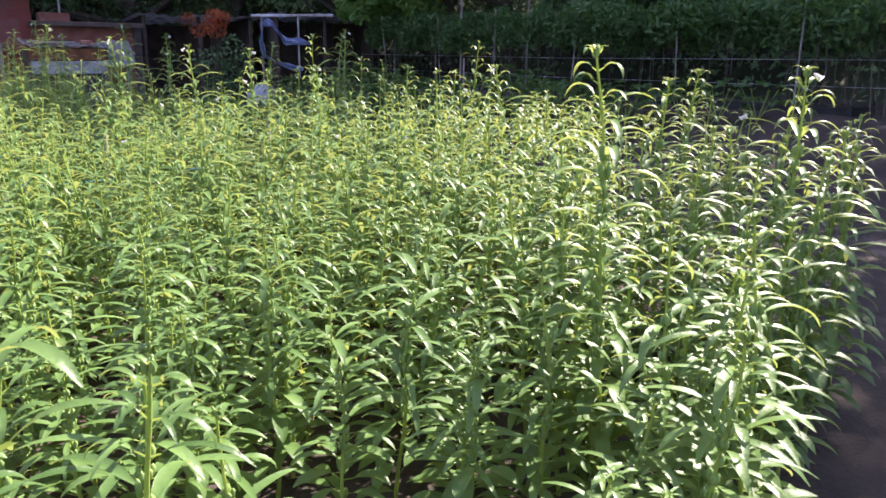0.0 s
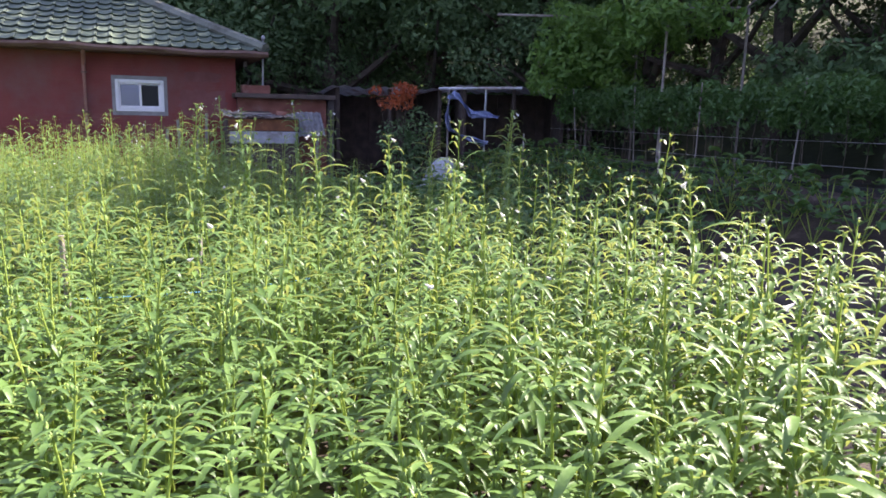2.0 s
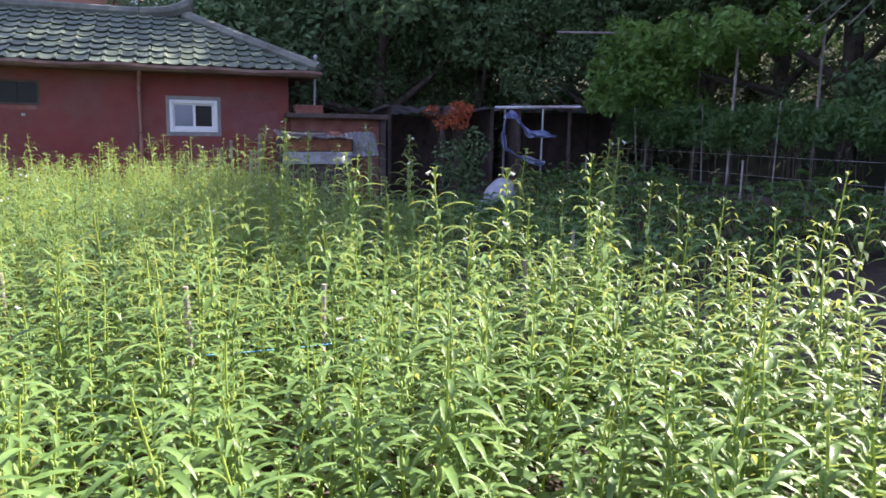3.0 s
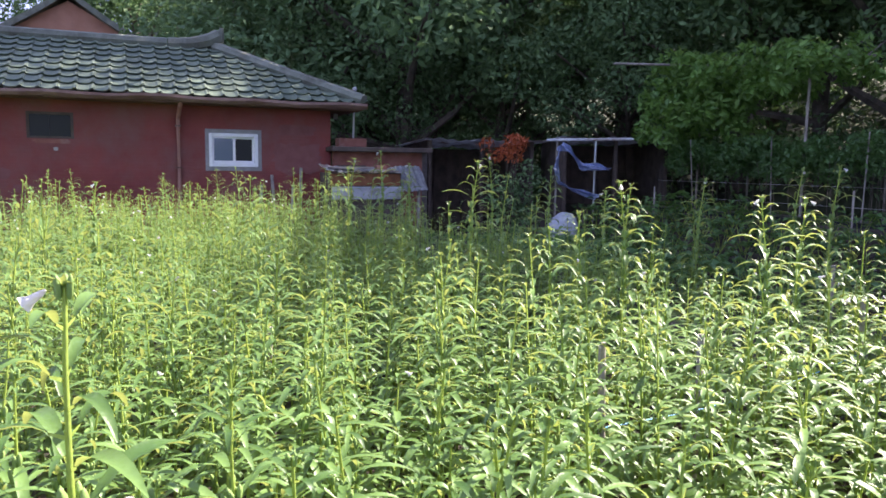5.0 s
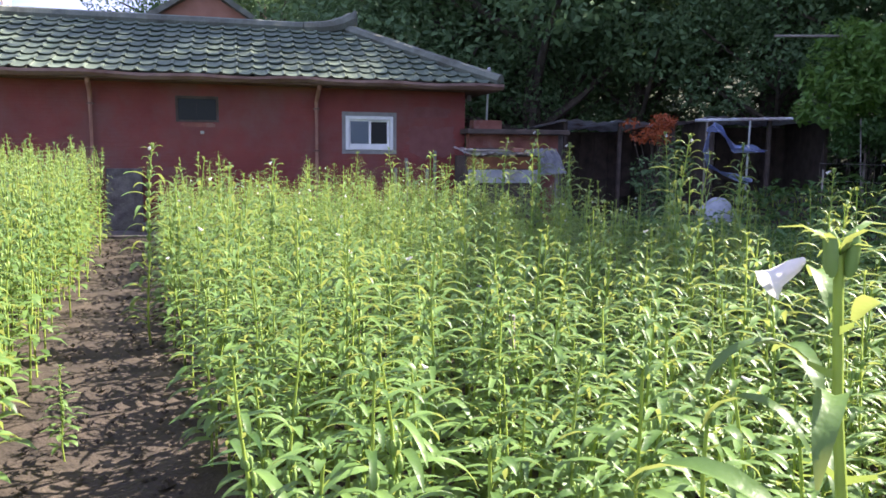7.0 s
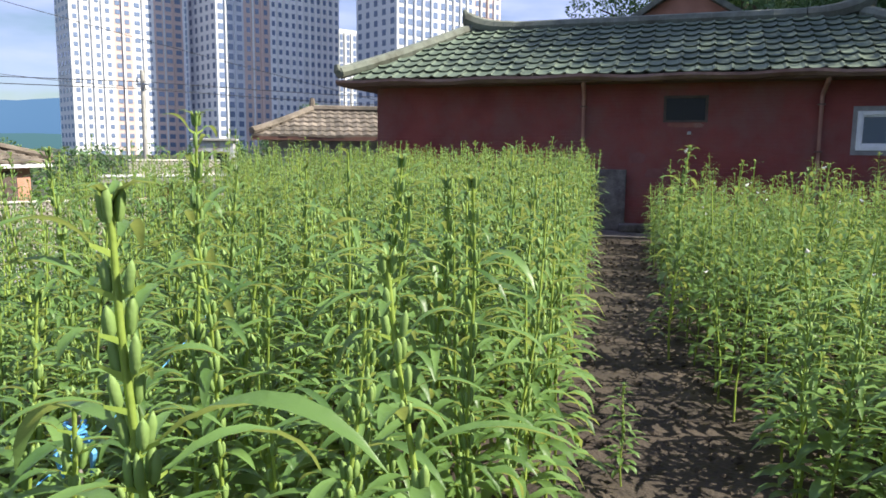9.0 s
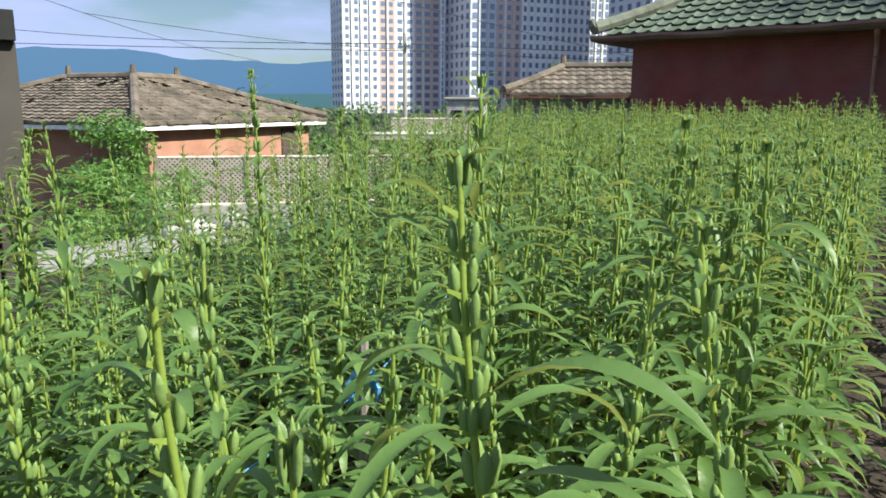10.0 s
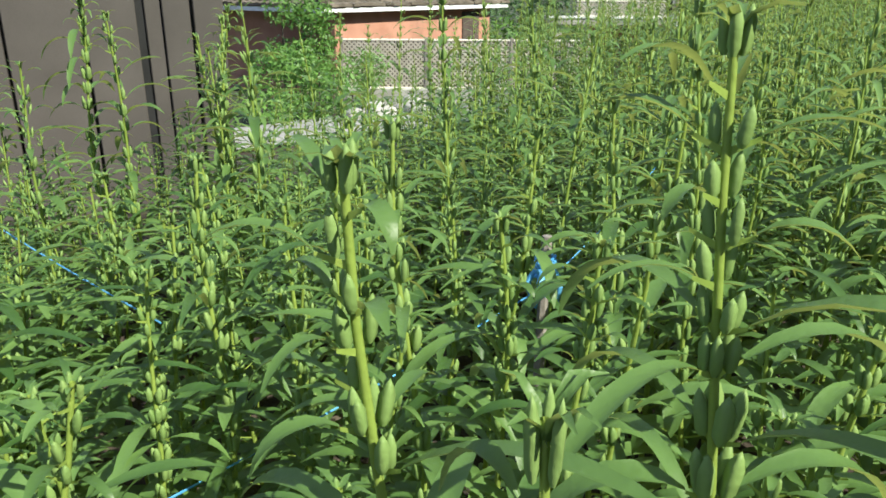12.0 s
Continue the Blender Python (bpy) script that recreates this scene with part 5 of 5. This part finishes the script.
fence = base("lattice_fence", pose(-14.6, -6.9, -0.85, 0, 0, 50), "cream diamond lattice fence on a low concrete wall", "fence")
part("footing", boxes((0, -0.1, -0.3, 4.6, 0.1, 0.58), bevel=0.015), CONCRETE, fence, "low concrete wall")
lattice(fence, 4.6, 0.6, 1.42, 0.085)
for x in (0.0, 1.53, 3.06, 4.6):
    part("post", boxes((x - 0.03, -0.03, 0.5, x + 0.03, 0.03, 1.48), bevel=0.005), WOOD, fence)
part("screen", boxes((0.02, 0.2, 0.58, 4.58, 0.22, 1.4)), DARK_WOOD, fence, "dark brown backing boards")

porch = base("porch", pose(-14.0, -1.3, -0.9, 0, 0, 47), "small flat-roofed porch with a lattice parapet", "porch")
part("roof", boxes((-0.6, -0.2, 1.62, 2.0, 1.6, 1.76), bevel=0.015), CONCRETE, porch)
part("parapet_board", boxes((-0.6, -0.22, 1.76, 2.0, -0.17, 1.8), bevel=0.004), WHITE, porch)
for x in (-0.5, 1.8):
    part("column", boxes((x, -0.1, -0.2, x + 0.2, 0.1, 1.62), bevel=0.015), CONCRETE, porch)
part("wall", boxes((0.4, 0.6, -0.2, 1.8, 0.8, 1.62)), ORANGE, porch, "orange render in shade")
lattice(porch, 1.9, 1.82, 2.1, 0.08)
crate = base("orange_board", pose(-12.35, -2.7, -0.6, 0, 0, 47), "small orange board beside the porch", "board")
part("panel", boxes((-0.22, -0.03, 0, 0.22, 0.03, 1.15), bevel=0.01), ORANGE, crate)

hut = base("tiled_hut", pose(-13.3, 2.3, -0.35, 0, 0, 28), "small hut with a patched brown tiled roof", "hut")
hip_roof(hut, 0, 5.2, 0, 3.6, 2.15, 0.75, OLD_TILE, 6, "patched brown clay tiles")
part("wall", boxes((0.4, 0.4, -0.2, 4.8, 3.2, 2.15)), MORTAR, hut, "grey plastered walls")
part("eave_board", boxes((0, 0.0, 2.06, 5.2, 0.05, 2.16)), SOFFIT, hut)

store = base("white_store", pose(-20.6, 9.6, -0.95, 0, 0, 30), "small white flat-roofed store among shrubs", "building")
part("wall", boxes((0, 0, -0.3, 1.5, 1.4, 2.7), bevel=0.02), PAINT, store)
part("roof", boxes((-0.1, -0.1, 2.7, 1.6, 1.5, 2.8), bevel=0.02), CONCRETE, store)
for x in (0.2, 0.85):
    part("window", boxes((x, -0.04, 1.6, x + 0.45, 0.02, 2.3), bevel=0.01), PANE_DARK, store)

gable = base("orange_house", pose(-3.03, 11.4, 0.62), "house with an orange gable and dark tiled verges", "house")
bm = bmesh.new()
vs = [bm.verts.new(p) for p in ((-2.9, 0, -0.8), (2.9, 0, -0.8), (2.9, 0, 4.42), (0, 0, 6.05), (-2.9, 0, 4.42), (-2.9, 7, -0.8), (2.9, 7, -0.8), (2.9, 7, 4.42), (0, 7, 6.05), (-2.9, 7, 4.42))]
for f in ((0, 1, 2, 3, 4), (9, 8, 7, 6, 5), (0, 4, 9, 5), (1, 6, 7, 2), (0, 5, 6, 1), (2, 7, 8, 3), (3, 8, 9, 4)):
    bm.faces.new([vs[k] for k in f])
bmesh.ops.recalc_face_normals(bm, faces=bm.faces)
part("wall", bm, ORANGE, gable, "smooth orange render")
for sx in (-1, 1):
    bm = bmesh.new()
    prev = None
    for k in range(11):
        t = k / 10
        x, z = sx * 3.6 * t, 6.2 - 2.9 * t + 0.9 * t * t
        ring = [bm.verts.new(p) for p in ((x, -0.35, z), (x, 7.2, z), (x, 7.2, z + 0.2), (x, -0.35, z + 0.2))]
        if prev:
            for q in range(4):
                bm.faces.new((prev[q], ring[q], ring[(q + 1) % 4], prev[(q + 1) % 4]))
        else:
            bm.faces.new(ring)
        prev = ring
    bm.faces.new(prev[::-1])
    bmesh.ops.recalc_face_normals(bm, faces=bm.faces)
    part("roof", bm, TILE_CAP, gable, "dark tiled verge")

# hedges and village trees
def hedge(name, centres, radius, count, size, seed, m, label, material=VINE_LEAF):
    h = base(name, m, label, "hedge")
    bmx = bmesh.new()
    for c in centres[::2]:
        tube(bmx, [(c[0], c[1], -0.3), (c[0] + 0.05, c[1], c[2])], [0.03, 0.012], 5)
    part("stem", bmx, BARK, h)["kind"] = "stuff"
    v, f = leaf_cloud(centres, radius, count, size, seed, 0.85)
    raw("leaves", v, f, material, h)
    return h


hr = random.Random(15)
hedge("hedge", [(hr.uniform(-1.0, 1.3), hr.uniform(-2.2, 2.0), hr.uniform(0.3, 1.3)) for k in range(34)], 0.36, 5200, 0.055, 41, pose(-13.9, -8.3, -0.95, 0, 0, 50), "leafy green vine hedge beside the lattice fence", VINE_LEAF)
hedge("shrub", [(hr.uniform(-0.5, 0.5), hr.uniform(-0.5, 0.5), hr.uniform(0.8, 2.2)) for k in range(14)], 0.36, 2600, 0.05, 42, pose(-15.4, -7.1, -0.95), "round green shrub in front of the village roof", VINE_LEAF)
hedge("shrub_row", [(hr.uniform(-9, 9), hr.uniform(-1.5, 1.5), hr.uniform(0.4, 2.4)) for k in range(40)], 0.8, 6000, 0.12, 43, pose(-31, 12, -1.0, 0, 0, 35), "green shrubs below the apartment towers", TREE_LEAF)
hedge("shrub_row", [(hr.uniform(-4, 4), hr.uniform(-1, 1), hr.uniform(0.3, 1.5)) for k in range(24)], 0.6, 3600, 0.09, 44, pose(-17.5, 3.5, -1.0, 0, 0, 35), "low green weeds behind the porch", VINE_LEAF)
for x, y, s in ((-17.5, 13.5, 0.5), (-14.5, 15.5, 0.55), (-20.0, 14.5, 0.42)):
    t = base("tree", Matrix.LocRotScale((x, y, height(x, y) - 0.4), Euler((0, 0, x)), (s, s, s)), "dark green tree behind the tiled hut", "tree")
    for name, me in zip(("trunk", "crown"), kinds[0]):
        ob = new(name, me)
        ob.parent = t

# weeds at the field's edge by the lane
wv, wf = Pieces(), None
wr = random.Random(8)
for k in range(900):
    u = wr.random()
    x, y = -7.6 - 1.9 * u + wr.uniform(-0.9, 0.9), -11.5 + 7.0 * u + wr.uniform(-0.8, 0.8)
    wv.add(leaf_strip(wr, (x, y, height(x, y) - 0.02), wr.uniform(0, 6.28), wr.uniform(0.15, 0.4), wr.uniform(0.012, 0.03), wr.uniform(0.9, 1.4), wr.uniform(0.4, 1.4), 3, False))
tagged(raw("weeds", wv.v, wv.f, GRASS), "tall grass and weeds at the field edge", "grass", kind="stuff")
rocks = random.Random(2)
for k in range(7):
    x, y = -10.6 + rocks.uniform(-0.9, 0.9), -8.6 + rocks.uniform(-1.2, 1.2)
    b = base("stone", pose(x, y, height(x, y) + 0.08), "pale grey broken stone on the lane", "stone", "stones on the lane")
    bm = bmesh.new()
    bmesh.ops.create_icosphere(bm, subdivisions=2, radius=rocks.uniform(0.13, 0.26))
    for v_ in bm.verts:
        v_.co *= 1 + 0.35 * noise.noise(v_.co * 6 + Vector((k, 0, 0)))
        v_.co.z *= 0.65
    part("rock", bm, CONCRETE, b)

# ---- utility pole and wires ----
pole = base("utility_pole", pose(-17.2, 3.0, -1.0), "slim grey concrete utility pole with crossarm", "utility pole")
part("shaft", rod([(0, 0, -0.3), (0, 0, 4.6)], [0.075, 0.055], 10), CONCRETE, pole)
part("crossarm", boxes((-0.22, -0.03, 4.2, 0.22, 0.03, 4.25), bevel=0.006), METAL_POLE, pole)
for x in (-0.18, 0.18):
    part("insulator", rod([(x, 0, 4.28), (x, 0, 4.42)], [0.035, 0.025], 8), WHITE, pole)
WIRE = surface("wire_rubber", (0.02, 0.02, 0.022), (0.04, 0.04, 0.042), 0.6, 5, 30, 0)
for a, b, sag, r in (((-37.0, 0.3, 9.9), (-16.1, 35.1, 3.1), 0.3, 0.014), ((-33.7, 2.1, 5.2), (-31.7, 23.6, 4.9), 0.3, 0.013), ((-34.5, -0.8, 6.1), (-39.2, 15.7, 4.1), 0.3, 0.013), ((-38.3, -1.8, 4.8), (-17.2, 3.0, 3.3), 0.25, 0.011),
                  ((-45, -10.5, 4.4), (-17.2, 3.0, 3.1), 0.2, 0.011), ((-17.2, 3.0, 3.3), (-6, 25, 4.2), 0.3, 0.01), ((-17.2, 3.0, 3.1), (-6, 25, 3.8), 0.3, 0.01)):
    a, b = Vector(a), Vector(b)
    pts = [a.lerp(b, k / 16) - Vector((0, 0, sag * math.sin(math.pi * k / 16))) for k in range(17)]
    tagged(part("power_cable", rod(pts, r, 5), WIRE), "thin dark overhead cable", "cable", "overhead cables")


# ---- apartment towers ----
def slab_tower(thing, x0, x1, depth, z1, material, cols, floors, win_w, win_h, label):
    """One shaft of a tower: wall block with recessed bays of windows on its two seen sides."""
    w = part("wall", boxes((x0, 0, -6, x1, depth, z1)), material, thing, label)
    v, f = [], []
    fl = z1 / floors

    def pane(p, q, h0, h1, out):
        o = len(v)
        a, b = Vector((p[0], p[1], 0)), Vector((q[0], q[1], 0))
        for s, e in ((0, h0), (1, h0), (1, h1), (0, h1)):
            c = a.lerp(b, s)
            v.append((c.x + out[0] * 0.12, c.y + out[1] * 0.12, e))
        f.append((o, o + 1, o + 2, o + 3))

    cw = (x1 - x0) / cols
    side = max(2, int(depth / 4))
    for k in range(1, floors):
        z = k * fl
        for c in range(cols):
            xc = x0 + (c + 0.5) * cw
            pane((xc - cw * win_w / 2, 0), (xc + cw * win_w / 2, 0), z, z + fl * win_h, (0, -1))
        for c in range(side):
            yc = depth * (c + 0.5) / side
            pane((x1, yc - 0.9), (x1, yc + 0.9), z, z + fl * win_h, (1, 0))
            pane((x0, yc + 0.9), (x0, yc - 0.9), z, z + fl * win_h, (-1, 0))
    ob = raw("glazing", v, f, TOWER_GLASS, w)
    ob["kind"] = "stuff"
    part("parapet", boxes((x0 - 0.2, -0.2, z1, x1 + 0.2, depth + 0.2, z1 + 1.4)), material, w)
    for k in range(1, cols):
        xc = x0 + k * cw
        part("pilaster", boxes((xc - 0.25, -0.55, -6, xc + 0.25, 0, z1)), TOWER_WHITE if k % 2 else material, w)


def tower(m, shafts, label):
    t = base("apartment_tower", m, label, "apartment tower", "apartment towers")
    for s in shafts:
        slab_tower(t, *s)
    return t


FL = 2.9
tower(pose(-193, 178, -4, 0, 0, 60), [(0, 13.5, 16, 36 * FL, TOWER_WHITE, 4, 36, 0.38, 0.5, "white painted concrete"), (13.5, 19.5, 18, 37 * FL, TOWER_PINK, 2, 37, 0.5, 0.5, "dusty pink concrete"),
                                   (19.5, 27, 16, 36 * FL, TOWER_WHITE, 2, 36, 0.5, 0.5, "white painted concrete"), (27, 37, 20, 37 * FL, TOWER_PINK, 3, 37, 0.6, 0.55, "dusty pink concrete")], "tall white and pink apartment tower")
tower(pose(-200, 250, -4, 0, 0, 60), [(0, 14, 14, 23 * FL, TOWER_WHITE, 4, 23, 0.45, 0.8, "white concrete with long window strips")], "distant white apartment tower")
tower(pose(-156.5, 204, -4, 0, 0, 60) @ Matrix.Scale(1.12, 4), [(0, 9, 20, 36 * FL, TOWER_GREY, 3, 36, 0.55, 0.6, "blue-grey concrete"), (9, 18, 18, 37 * FL, TOWER_PINK, 3, 37, 0.4, 0.55, "dusty pink concrete"),
                                   (18, 30, 18, 36 * FL, TOWER_WHITE, 5, 36, 0.46, 0.55, "white gridded concrete"), (30, 44, 20, 36 * FL, TOWER_WHITE, 6, 36, 0.48, 0.55, "white gridded concrete")], "tall white, pink and grey apartment tower")
tower(pose(-140, 262, -4, 0, 0, 60), [(0, 16, 14, 18 * FL, TOWER_WHITE, 5, 18, 0.45, 0.8, "white concrete with long window strips")], "distant low white apartment tower")
tower(pose(-96.2, 217, -4, 0, 0, 60) @ Matrix.Scale(1.15, 4), [(0, 16, 20, 36 * FL, TOWER_GREY, 5, 36, 0.55, 0.6, "blue-grey concrete"), (16, 30, 18, 37 * FL, TOWER_WHITE, 5, 37, 0.55, 0.65, "white gridded concrete"), (30, 42, 20, 36 * FL, TOWER_PINK, 4, 36, 0.45, 0.55, "dusty pink concrete")], "tall grey and white apartment tower")

# ---- far hills ----
def ridge(name, y_far, x0, x1, peak, seed, colour, haze_glow):
    m = bpy.data.materials.new(name)
    m.use_nodes = True
    b = m.node_tree.nodes["Principled BSDF"]
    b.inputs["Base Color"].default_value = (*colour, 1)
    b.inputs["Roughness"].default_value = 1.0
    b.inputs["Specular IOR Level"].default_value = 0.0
    # Blue emission puts the haze of distance into the hills' colour.
    b.inputs["Emission Color"].default_value = (*haze_glow, 1)
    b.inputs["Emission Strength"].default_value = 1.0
    v, f = [], []
    n = 120
    for k in range(n + 1):
        a = x0 + (x1 - x0) * k / n
        x, y = y_far * -math.sin(radians(a)), y_far * math.cos(radians(a))
        h = peak * (0.62 + 0.38 * noise.noise((k * 0.045, seed, 0)) + 0.1 * noise.noise((k * 0.2, seed, 4)) + 0.03 * noise.noise((k * 0.9, seed, 9)))
        v += [(x, y, -40), (x, y, h), (x * 1.25, y * 1.25, h * 0.6)]
    for k in range(n):
        for j in range(2):
            o = k * 3 + j
            f.append((o, o + 3, o + 4, o + 1))
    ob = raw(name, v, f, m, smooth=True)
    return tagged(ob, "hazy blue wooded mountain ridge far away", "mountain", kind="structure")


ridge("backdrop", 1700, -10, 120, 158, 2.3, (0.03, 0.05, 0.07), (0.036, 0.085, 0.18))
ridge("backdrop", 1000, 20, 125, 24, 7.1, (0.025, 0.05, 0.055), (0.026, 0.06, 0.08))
